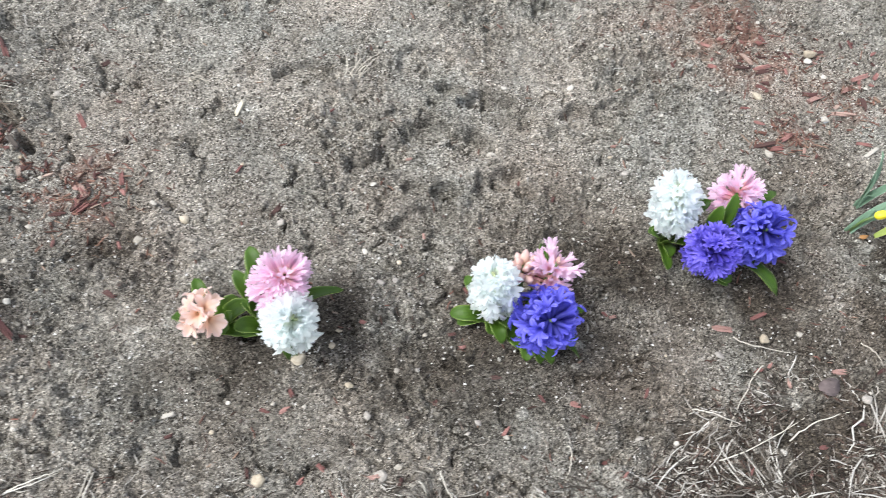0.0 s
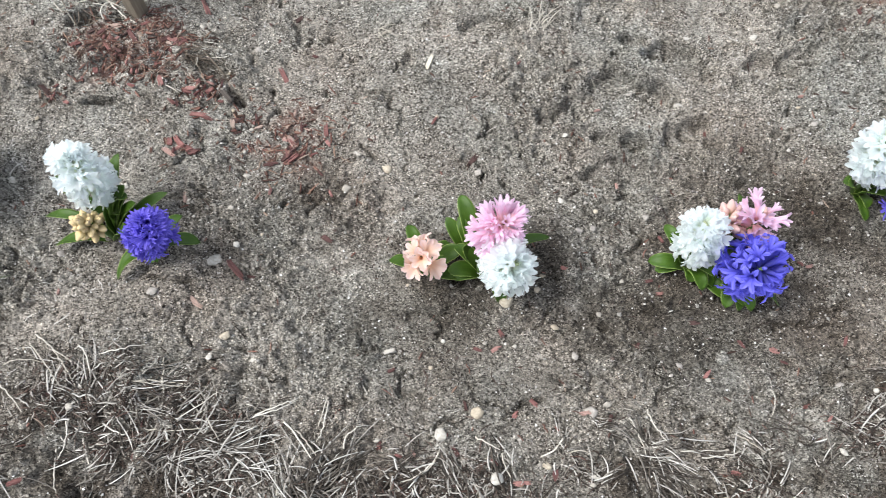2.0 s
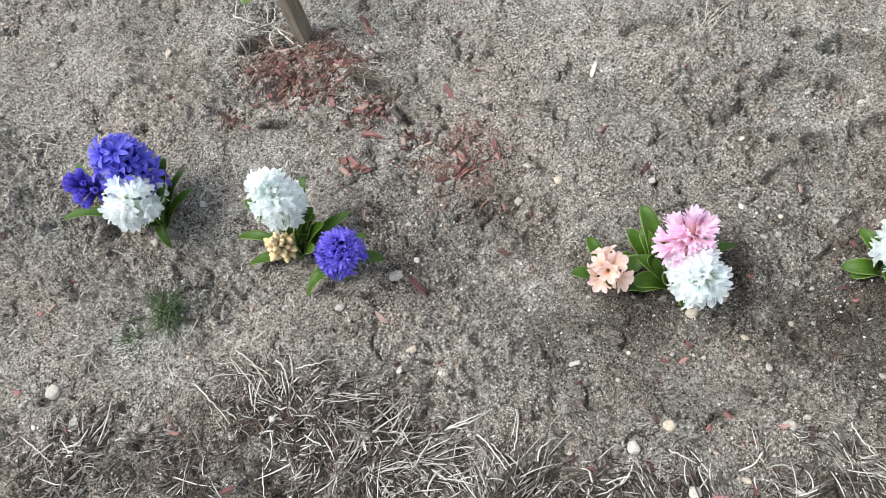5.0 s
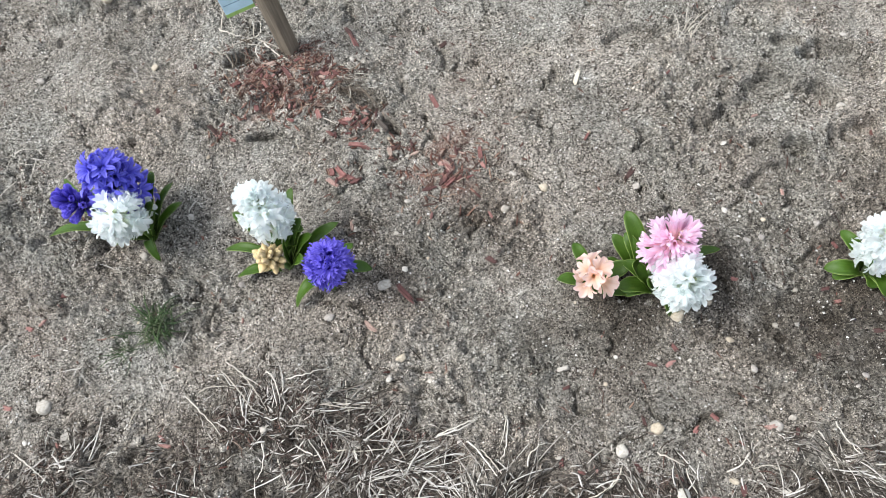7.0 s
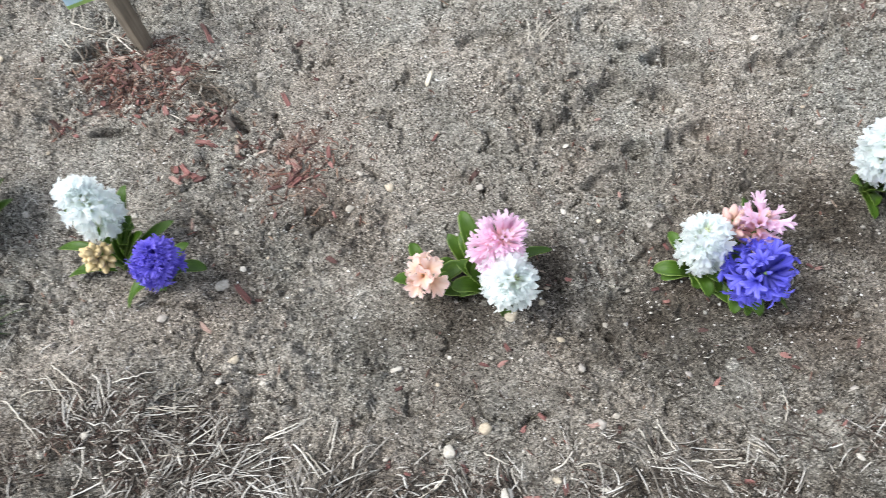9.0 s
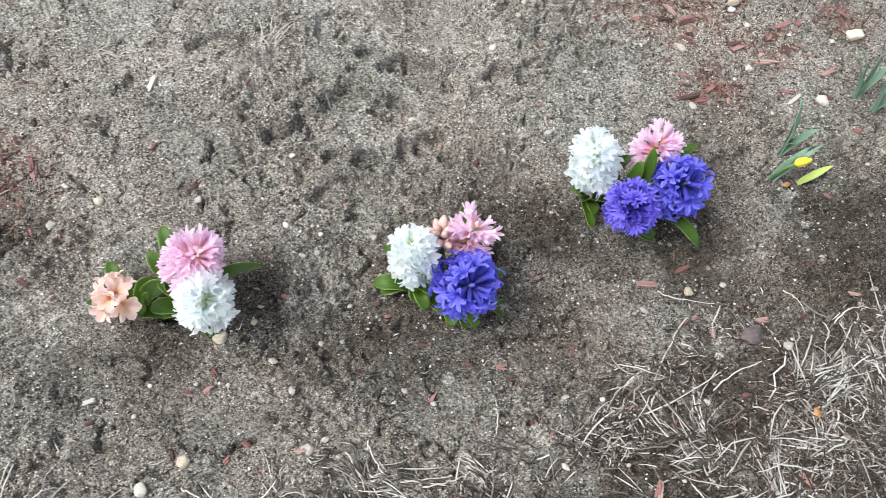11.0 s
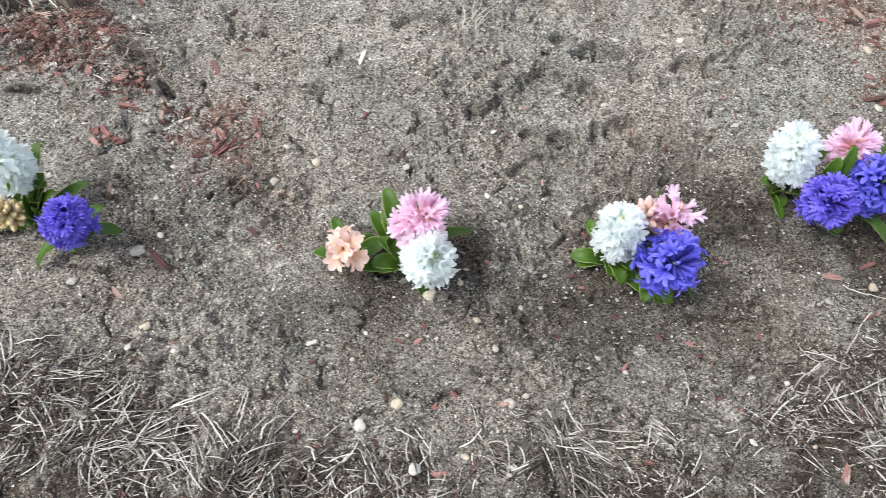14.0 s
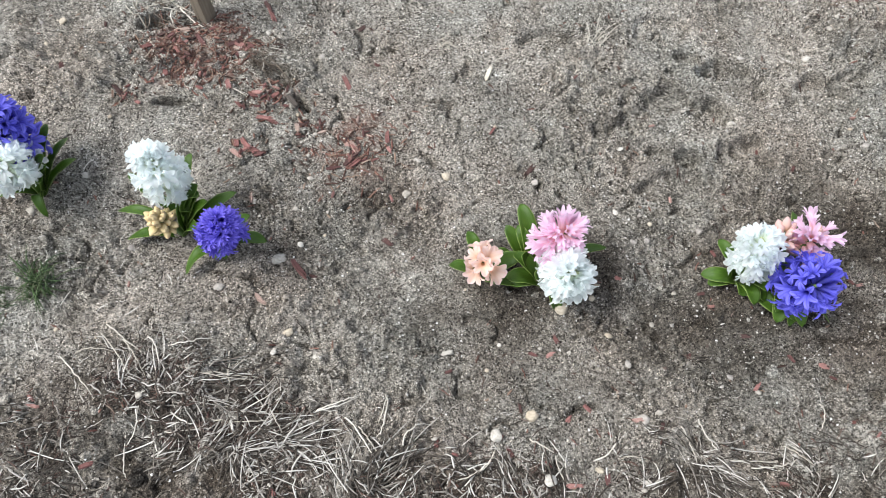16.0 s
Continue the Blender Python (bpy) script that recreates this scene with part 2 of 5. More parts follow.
GREY_GREEN = leaf_material("daffodil_leaf", (0.080, 0.145, 0.100), (0.175, 0.270, 0.195), (0.26, 0.36, 0.26), 0.5)
YELLOWING = leaf_material("yellowing_leaf", (0.28, 0.37, 0.09), (0.43, 0.50, 0.14), (0.52, 0.52, 0.24), 0.5)
GRASS = piece_material("green_grass", [(0, (0.03, 0.055, 0.022)), (0.6, (0.070, 0.115, 0.042)), (1, (0.17, 0.18, 0.11))], 0.6, island, 600.0, 0.0003)
STEM = plain_material("flower_stem", (0.10, 0.16, 0.05), 0.5)
PETAL = {
    "white": petal_material("white_petal", (0.84, 0.88, 0.68), (0.915, 0.95, 0.935), (0.925, 0.955, 0.945), (0.895, 0.935, 0.915), 0.6, 0.72),
    "pink": petal_material("pink_petal", (0.89, 0.58, 0.53), (0.90, 0.635, 0.765), (0.92, 0.73, 0.88), (0.87, 0.55, 0.68), 0.55, 0.55),
    "peach": petal_material("peach_petal", (0.70, 0.40, 0.20), (0.89, 0.67, 0.51), (0.90, 0.70, 0.67), (0.85, 0.56, 0.42), 0.55, 0.5),
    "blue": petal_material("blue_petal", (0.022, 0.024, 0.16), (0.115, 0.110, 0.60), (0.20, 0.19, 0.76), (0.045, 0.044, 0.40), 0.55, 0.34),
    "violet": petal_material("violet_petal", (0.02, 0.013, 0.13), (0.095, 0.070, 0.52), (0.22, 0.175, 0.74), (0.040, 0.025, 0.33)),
    "bud": petal_material("bud_skin", (0.33, 0.30, 0.10), (0.58, 0.455, 0.22), (0.68, 0.525, 0.29), (0.50, 0.385, 0.15), 0.5, 0.15),
    "rosy_bud": petal_material("rosy_bud_skin", (0.50, 0.33, 0.20), (0.62, 0.40, 0.33), (0.68, 0.46, 0.43), (0.54, 0.32, 0.27), 0.5, 0.2),
    "green_bud": petal_material("green_bud_skin", (0.20, 0.28, 0.08), (0.40, 0.46, 0.22), (0.55, 0.58, 0.35), (0.30, 0.36, 0.14), 0.5, 0.15),
}
STAKE_WOOD = wood_material("weathered_stake", (0.085, 0.066, 0.046), (0.235, 0.195, 0.145))
CUT_WOOD = wood_material("cut_wood", (0.48, 0.42, 0.30), (0.66, 0.60, 0.46))
CUT_PALE = plain_material("pale_splinter", (0.58, 0.52, 0.41), 0.75)
BLEACHED = plain_material("bleached_wood", (0.38, 0.352, 0.305), 0.7)
SIGN_BLUE = plain_material("pale_blue_sign", (0.50, 0.68, 0.76), 0.35)
SIGN_GREEN = plain_material("sign_green", (0.32, 0.48, 0.14), 0.4)
SIGN_LINE = plain_material("sign_line", (0.16, 0.28, 0.36), 0.4)
FLAKE = plain_material("pale_flake", (0.40, 0.42, 0.45), 0.6)
DARK_BARK = plain_material("dark_bark", (0.055, 0.043, 0.035), 0.85)
DEAD_LEAF = piece_material("dead_leaf", [(0, (0.15, 0.118, 0.115)), (1, (0.20, 0.165, 0.16))], 0.8, per_object, 160.0, 0.0016)
ORANGE_LEAF = plain_material("orange_leaf", (0.36, 0.18, 0.06), 0.7)
YELLOW = plain_material("yellow_bud", (0.80, 0.66, 0.03), 0.5)


# ---- building helpers ----
rng = np.random.default_rng(7)


def lattice(ix, iy, seed):
    h = (ix.astype(np.int64) * 374761393 + iy.astype(np.int64) * 668265263 + seed * 974634777) & 0x7FFFFFFF
    h = ((h ^ (h >> 13)) * 1274126177) & 0x7FFFFFFF
    return ((h ^ (h >> 16)) & 0xFFFF) / 32767.5 - 1.0


def wave(x, y, size, seed):
    """Smooth noise from -1 to 1 with lumps of that size in metres."""
    u, v = x / size, y / size
    iu, iv = np.floor(u), np.floor(v)
    fu, fv = u - iu, v - iv
    su, sv = fu * fu * (3 - 2 * fu), fv * fv * (3 - 2 * fv)
    a, b = lattice(iu, iv, seed), lattice(iu + 1, iv, seed)
    c, d = lattice(iu, iv + 1, seed), lattice(iu + 1, iv + 1, seed)
    return (a + (b - a) * su) * (1 - sv) + (c + (d - c) * su) * sv


def lawn_edge(x):
    """The y at which the bare bed passes into dead turf."""
    return np.interp(x, [-1.2, -0.86, -0.74, -0.57, -0.44, -0.28, 0.0, 0.3, 0.44, 0.52, 0.62, 0.92],
                     [0.15, 0.20, 0.275, 0.275, 0.235, 0.160, 0.165, 0.180, 0.225, 0.315, 0.375, 0.405])


# prints and scrapes in the soil: x, y, half length, half width, turn, depth
DENTS = [
    (0.136, 0.774, 0.040, 0.026, 20, 0.012), (0.075, 0.722, 0.036, 0.022, 30, 0.011), (0.211, 0.752, 0.036, 0.024, -10, 0.015),
    (0.168, 0.657, 0.022, 0.016, 0, 0.012), (0.030, 0.705, 0.024, 0.020, 60, 0.009), (0.135, 0.929, 0.05, 0.03, 10, 0.008),
    (0.427, 0.807, 0.055, 0.035, -35, 0.012), (0.471, 0.844, 0.035, 0.022, 20, 0.008), (0.759, 0.640, 0.07, 0.022, 15, 0.009),
    (0.270, 0.830, 0.06, 0.03, -40, 0.010), (0.249, 0.660, 0.035, 0.025, -50, 0.009), (0.140, 0.600, 0.05, 0.025, 10, 0.007),
    (0.182, 0.867, 0.024, 0.014, 0, 0.010), (0.211, 0.841, 0.018, 0.014, 30, 0.010), (0.271, 0.689, 0.024, 0.016, 20, 0.011), (0.300, 0.661, 0.020, 0.014, -20, 0.010), (0.121, 0.663, 0.020, 0.014, 0, 0.008),
    (-0.069, 0.892, 0.05, 0.02, 5, 0.008), (-0.545, 0.785, 0.045, 0.018, -25, 0.009), (-0.716, 0.711, 0.030, 0.010, 5, 0.010), (-0.795, 0.890, 0.030, 0.020, 30, 0.012), (-0.487, 0.718, 0.024, 0.009, -50, 0.010),
]
MULCH_PILES = [
    (-0.756, 0.851, 0.046), (-0.668, 0.885, 0.026), (-0.622, 0.838, 0.030), (-0.644, 0.785, 0.030), (-0.713, 0.814, 0.034), (-0.541, 0.735, 0.024), (-0.735, 0.785, 0.030),
    (-0.390, 0.640, 0.060), (0.750, 0.975, 0.075), (0.895, 0.875, 0.045), (0.770, 0.800, 0.035), (1.050, 0.960, 0.040), (0.650, 1.080, 0.120),
]
CLUMPS = [(-0.912, 0.525), (-0.60, 0.46), (-0.09, 0.43), (0.28, 0.44), (0.56, 0.555)]


def beyond(x, y):
    """How far a place lies outside the worked bed."""
    return np.hypot(np.maximum(np.abs(x + 0.125) - 1.325, 0), np.maximum(np.abs(y - 0.59) - 0.61, 0))


def height(x, y):
    x, y = np.asarray(x, float), np.asarray(y, float)
    near = np.clip(1.0 - beyond(x, y) * 14, 0, 1)
    z = (0.010 * wave(x, y, 0.33, 1) + 0.006 * wave(x, y, 0.12, 2)) * np.clip(1.3 - beyond(x, y) * 3, 0, 1)
    rough = 0.40 + 1.05 * np.clip(0.45 + 0.95 * wave(x, y, 0.13, 3) + 0.35 * wave(x, y, 0.05, 16), 0, 1)
    wx, wy = x + 0.008 * wave(x, y, 0.02, 14) + 0.0035 * wave(x, y, 0.009, 17), y + 0.008 * wave(x, y, 0.02, 15) + 0.0035 * wave(x, y, 0.009, 18)
    lumps = 0.0125 * np.abs(wave(wx, wy, 0.062, 4)) + 0.0120 * np.abs(wave(wx, 1.3 * wy, 0.033, 5)) + 0.0085 * np.abs(wave(wx + 0.3 * wy, 1.3 * wy - 0.2 * wx, 0.0155, 6)) + 0.0050 * np.abs(wave(wx, wy, 0.0085, 7)) + 0.0010 * wave(x, y, 0.0056, 8) - 0.0095
    z = z + near * rough * lumps
    # short ragged cracks: zero lines of a strongly pushed noise, kept in patches only
    sx, sy = x + 0.012 * wave(x, y, 0.022, 11) + 0.006 * wave(x, y, 0.009, 22), y + 0.012 * wave(x, y, 0.022, 13) + 0.006 * wave(x, y, 0.009, 23)
    crack = np.abs(wave(sx, sy, 0.052, 9))
    z = z - near * 0.016 * np.exp(-(crack / 0.07) ** 2) * np.clip(3.5 * wave(x, y, 0.035, 10) - 0.9, 0, 1)
    split = np.abs(wave(sx + 0.4 * y, sy, 0.105, 24))
    z = z - near * 0.016 * np.exp(-(split / 0.028) ** 2) * np.clip(3.5 * wave(x, y, 0.06, 25) - 0.9, 0, 1)
    # small pits where crumbs have fallen out
    pit = wave(x + 0.004 * wave(x, y, 0.008, 27), y + 0.004 * wave(x, y, 0.008, 28), 0.019, 26)
    z = z - near * rough * 0.006 * np.clip((pit - 0.55) / 0.30, 0, 1)
    for cx, cy, a, b, turn, deep in DENTS:
        c, s = math.cos(radians(turn)), math.sin(radians(turn))
        u, v = ((x - cx) * c + (y - cy) * s) / a, ((y - cy) * c - (x - cx) * s) / b
        r = 0.8 * (u * u + v * v) + 0.22 * wave(x, y, 0.03, 12) + 0.22 * wave(x, y, 0.012, 19)
        deep = 2.0 * deep
        wall = np.clip((1.2 - r) / 0.5, 0, 1)
        z = z - deep * wall * wall * (3 - 2 * wall) + 0.22 * deep * np.exp(-((r - 1.8) / 0.6) ** 2)
    for cx, cy in CLUMPS:
        z = z + 0.006 * np.exp(-((x - cx) ** 2 + (y - cy) ** 2) / 0.09 ** 2)
    return z


def humus_shade(x, y):
    """How dark the soil is: under the turf, and damp plus painted plant shade along the row of bulbs."""
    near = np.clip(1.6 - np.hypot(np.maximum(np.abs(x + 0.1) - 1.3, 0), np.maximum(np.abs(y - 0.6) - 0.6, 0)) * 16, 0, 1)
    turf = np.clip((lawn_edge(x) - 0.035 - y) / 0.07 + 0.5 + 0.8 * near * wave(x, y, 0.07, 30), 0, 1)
    # band along the bulbs: part moist soil, part the plants' soft shade as colour
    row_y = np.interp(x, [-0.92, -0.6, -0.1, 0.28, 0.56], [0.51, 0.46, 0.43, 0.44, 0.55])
    damp_shade = np.exp(-((y - row_y + 0.01) / 0.19) ** 2) * np.clip(0.6 + 0.9 * wave(x, y, 0.11, 31) + 0.4 * wave(x, y, 0.035, 32), 0, 1.2)
    damp_shade = damp_shade * near * np.interp(x, [-0.75, -0.35], [0.12, 1.15])
    # shade inside two of the dents, painted into the soil colour
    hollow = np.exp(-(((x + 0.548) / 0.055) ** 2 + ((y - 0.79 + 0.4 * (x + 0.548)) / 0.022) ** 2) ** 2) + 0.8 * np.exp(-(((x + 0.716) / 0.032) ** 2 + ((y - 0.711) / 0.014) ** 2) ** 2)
    damp_shade = np.maximum(damp_shade, 0.9 * hollow * np.clip(0.6 + 0.9 * wave(x, y, 0.012, 35), 0, 1))
    # adds a broad darkening of the bed that grows towards +x
    damp_shade = np.clip(np.maximum(np.interp(x, [-1.0, -0.72, -0.3, 0.2], [0.45, 0.80, 0.90, 1.25]) * turf * (0.85 + 0.6 * near * wave(x, y, 0.03, 34)), 0.62 * damp_shade + np.interp(x, [-0.6, 0.0, 0.5, 0.9], [0.11, 0.14, 0.35, 0.46]) * np.maximum(np.clip((0.78 - y) / 0.25, 0, 1), np.interp(x, [0.3, 0.8], [0.12, 0.48]))), 0, 1)
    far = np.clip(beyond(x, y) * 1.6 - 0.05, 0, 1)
    return damp_shade * (1 - far) + 0.25 * far


def ground_z(x, y):
    return float(height(np.array([x]), np.array([y]))[0])


def mesh_from(name, verts, faces, mats, smooth=False):
    me = bpy.data.meshes.new(name)
    me.from_pydata([tuple(v) for v in verts], [], faces)
    for m in mats:
        me.materials.append(m)
    if smooth:
        me.polygons.foreach_set("use_smooth", [True] * len(me.polygons))
    me.update()
    return me


def part(name, data, parent, label="", m=None):
    """Links a mesh, or a bmesh's mesh, as one object under a thing or a part."""
    ob = new(name, data)
    ob.parent = parent
    if m is not None:
        ob.matrix_basis = m
    return tagged(ob, label)


def from_bmesh(name, bm, mat, smooth=True):
    me = bpy.data.meshes.new(name)
    bm.to_mesh(me)
    bm.free()
    me.materials.append(mat)
    if smooth:
        me.polygons.foreach_set("use_smooth", [True] * len(me.polygons))
    return me


def strands(name, paths, width, mat, flat=0.4, smooth=True):
    """One mesh of flattened tapering strands. paths: N x K x 3, width: N x K half widths."""
    paths, width = np.asarray(paths, float), np.asarray(width, float)
    n, k, _ = paths.shape
    tang = np.gradient(paths, axis=1)
    tang /= np.linalg.norm(tang, axis=2, keepdims=True) + 1e-9
    side = np.cross(tang, np.array([0, 0, 1.0]))
    side /= np.linalg.norm(side, axis=2, keepdims=True) + 1e-9
    upw = np.cross(side, tang)
    w = width[..., None]
    ring = np.stack([paths + side * w, paths + upw * w * flat, paths - side * w, paths - upw * w * flat], axis=2)
    verts = ring.reshape(-1, 3)
    base = (np.arange(n)[:, None, None] * k + np.arange(k - 1)[None, :, None]) * 4
    j = np.arange(4)[None, None, :]
    a, b = base + j, base + (j + 1) % 4
    quads = np.stack([a, b, b + 4, a + 4], axis=-1).reshape(-1, 4)
    return mesh_from(name, verts, quads.tolist(), [mat], smooth)


def bent(p0, p1, p2, k):
    """Points along quadratic curves; p0, p1, p2: N x 3."""
    s = np.linspace(0, 1, k)[None, :, None]
    p0, p1, p2 = p0[:, None, :], p1[:, None, :], p2[:, None, :]
    return (1 - s) ** 2 * p0 + 2 * s * (1 - s) * p1 + s ** 2 * p2


# ---- ground: one sheet to the horizon, fine where the camera passes ----
def spread(lo, hi, step, reach):
    core = list(np.arange(lo, hi, step))
    out, gap = [], step
    while gap < reach:
        gap *= 1.8
        out.append(gap)
    left = [lo - s for s in np.cumsum(out)][::-1]
    right = [core[-1] + s for s in np.cumsum(out)]
    return np.array(left + core + right)


gx, gy = spread(-1.45, 1.20, 0.0027, 900), spread(-0.02, 1.20, 0.0027, 900)
X, Y = np.meshgrid(gx, gy)
jx, jy = 0.0007 * wave(X, Y, 0.004, 20), 0.0007 * wave(X, Y, 0.004, 21)
Z = height(X, Y)
ny, nx = X.shape
co = np.stack([X + jx, Y + jy, Z], axis=-1).reshape(-1, 3).astype(np.float32)
idx = np.arange(ny * nx).reshape(ny, nx)
quads = np.stack([idx[:-1, :-1], idx[:-1, 1:], idx[1:, 1:], idx[1:, :-1]], axis=-1).reshape(-1, 4).astype(np.int32)
gm = bpy.data.meshes.new("ground")
gm.vertices.add(len(co))
gm.vertices.foreach_set("co", co.ravel())
gm.loops.add(quads.size)
gm.loops.foreach_set("vertex_index", quads.ravel())
gm.polygons.add(len(quads))
gm.polygons.foreach_set("loop_start", np.arange(0, quads.size, 4, dtype=np.int32))
gm.polygons.foreach_set("loop_total", np.full(len(quads), 4, dtype=np.int32))
gm.polygons.foreach_set("use_smooth", np.ones(len(quads), dtype=bool))
gm.update(calc_edges=True)
gm.materials.append(SOIL)
gm.attributes.new("humus_shade", "FLOAT", "POINT").data.foreach_set("value", humus_shade(X, Y).ravel().astype(np.float32))
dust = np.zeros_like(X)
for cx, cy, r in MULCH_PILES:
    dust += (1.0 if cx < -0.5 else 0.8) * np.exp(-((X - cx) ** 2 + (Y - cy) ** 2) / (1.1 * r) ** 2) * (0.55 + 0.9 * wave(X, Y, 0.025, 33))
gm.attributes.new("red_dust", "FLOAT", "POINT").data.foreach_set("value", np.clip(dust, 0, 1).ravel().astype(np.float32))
tagged(new("ground", gm), "bare grey-brown sandy soil of a garden bed with dents", "soil", kind="structure")


# ---- hyacinths ----
def floret_mesh(kind, seed):
    """One bell floret along +z: a tube that opens into spreading, recurved petals."""
    r = random.Random(seed)
    P = {  # petals, tube length, petal length, half width, first angle, last angle
        "white": (6, 0.015, 0.0205, 0.0038, 8, 66),
        "pink": (6, 0.016, 0.021, 0.0029, 5, 46),
        "peach": (6, 0.013, 0.020, 0.0056, 26, 76),
        "blue": (6, 0.019, 0.0195, 0.0031, 14, 108),
        "violet": (12, 0.013, 0.020, 0.0019, 2, 80),
        "half": (6, 0.013, 0.012, 0.0046, -4, 10),
    }[kind]
    count, tube, length, half, a0, a1 = P
    verts, faces, uvs = [], [], []

    def add(v, uv):
        verts.append(v)
        uvs.append(uv)
        return len(verts) - 1

    rings = []
    plump = 1.25 if kind == "white" else 1.0
    for z, rad in ((0.0, 0.0016), (tube * 0.45, 0.0034 * plump), (tube, 0.0032 * plump)):
        rings.append([add((rad * math.cos(math.tau * j / 6), rad * math.sin(math.tau * j / 6), z), (0.2, 0.25 * z / tube)) for j in range(6)])
    for lo, hi in zip(rings, rings[1:]):
        for j in range(6):
            faces.append((lo[j], lo[(j + 1) % 6], hi[(j + 1) % 6], hi[j]))
    for i in range(count):
        turn = math.tau * i / count + r.uniform(-0.12, 0.12)
        layer = (i % 2) * 0.0008
        ln, hw = length * r.uniform(0.88, 1.08), half * r.uniform(0.9, 1.1)
        e0, e1 = a0 + r.uniform(-6, 8), a1 + r.uniform(-20, 20)
        rad, z, n = 0.0028, tube - 0.001 + layer, 6
        twist = r.uniform(-0.6, 0.6)
        rows = []
        for s in range(n + 1):
            q = s / n
            prof = (0.55 + 1.35 * q - 0.85 * q * q) * (0.30 + 0.70 * (1 - max(0, (q - 0.6) / 0.4) ** 2))
            if kind in ("white", "pink", "peach"):
                prof = (0.52 + 0.80 * q - 0.20 * q * q) * (1 - max(0, (q - 0.62) / 0.38) ** 2.6 * 0.80)
            w = hw * prof
            ang = radians(e0 + (e1 - e0) * q)
            row = []
            for u in (-1, -0.5, 0, 0.5, 1):
                lift = 0.45 * w * u * u + u * w * twist * q + 0.0008 * math.sin(9 * q + 3 * i + 2 * u) * u * u + 0.0004 * math.sin(17 * q + 5 * i) * u
                x = rad + lift * -math.cos(ang) * 0.8
                zz = z + lift * math.sin(ang) * 0.8
                yy = u * w
                row.append(add((x * math.cos(turn) - yy * math.sin(turn), x * math.sin(turn) + yy * math.cos(turn), zz), (0.5 + 0.5 * u, 0.25 + 0.75 * q)))
            rows.append(row)
            rad += math.sin(ang) * ln / n
            z += math.cos(ang) * ln / n
        for lo, hi in zip(rows, rows[1:]):
            for j in range(4):
                faces.append((lo[j], lo[j + 1], hi[j + 1], hi[j]))
    return verts, faces, uvs


def bud_mesh(seed):
    """A closed bud: a plump lobed drop along +z."""
    r = random.Random(seed)
    verts, faces, uvs = [], [], []
    n, m = 9, 6
    for i in range(m + 1):
        q = i / m
        rad = 0.0050 * (math.sin(math.pi * min(1, 0.12 + 0.86 * q)) ** 0.75) + 0.0004
        for j in range(n):
            a = math.tau * j / n
            k = rad * (1 + 0.16 * math.cos(3 * a)) * r.uniform(0.96, 1.04)
            verts.append((k * math.cos(a), k * math.sin(a), 0.006 + 0.0175 * q))
            uvs.append((0.15 + 0.1 * math.cos(3 * a), q))
    for i in range(m):
        for j in range(n):
            faces.append((i * n + j, i * n + (j + 1) % n, (i + 1) * n + (j + 1) % n, (i + 1) * n + j))
    faces.append(tuple(m * n + j for j in range(n)))
    verts += [(0, 0, -0.004), (0.0012, 0, 0.008), (-0.0007, 0.001, 0.008), (-0.0007, -0.001, 0.008)]
    uvs += [(0.2, 0.0)] * 4
    b = len(verts) - 4
    faces += [(b, b + 1, b + 2), (b, b + 2, b + 3), (b, b + 3, b + 1)]
    return verts, faces, uvs


def with_uv(name, made, mat, layer):
    verts, faces, uvs = made
    me = mesh_from(name, verts, faces, [mat], True)
    uvl = me.uv_layers.new(name=layer)
    for lp in me.loops:
        uvl.data[lp.index].uv = uvs[lp.vertex_index]
    return me


FLORETS = {}


def florets(kind, colour):
    if (kind, colour) not in FLORETS:
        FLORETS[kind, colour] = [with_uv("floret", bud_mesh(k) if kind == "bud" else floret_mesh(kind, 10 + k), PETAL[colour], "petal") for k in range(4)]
    return FLORETS[kind, colour]


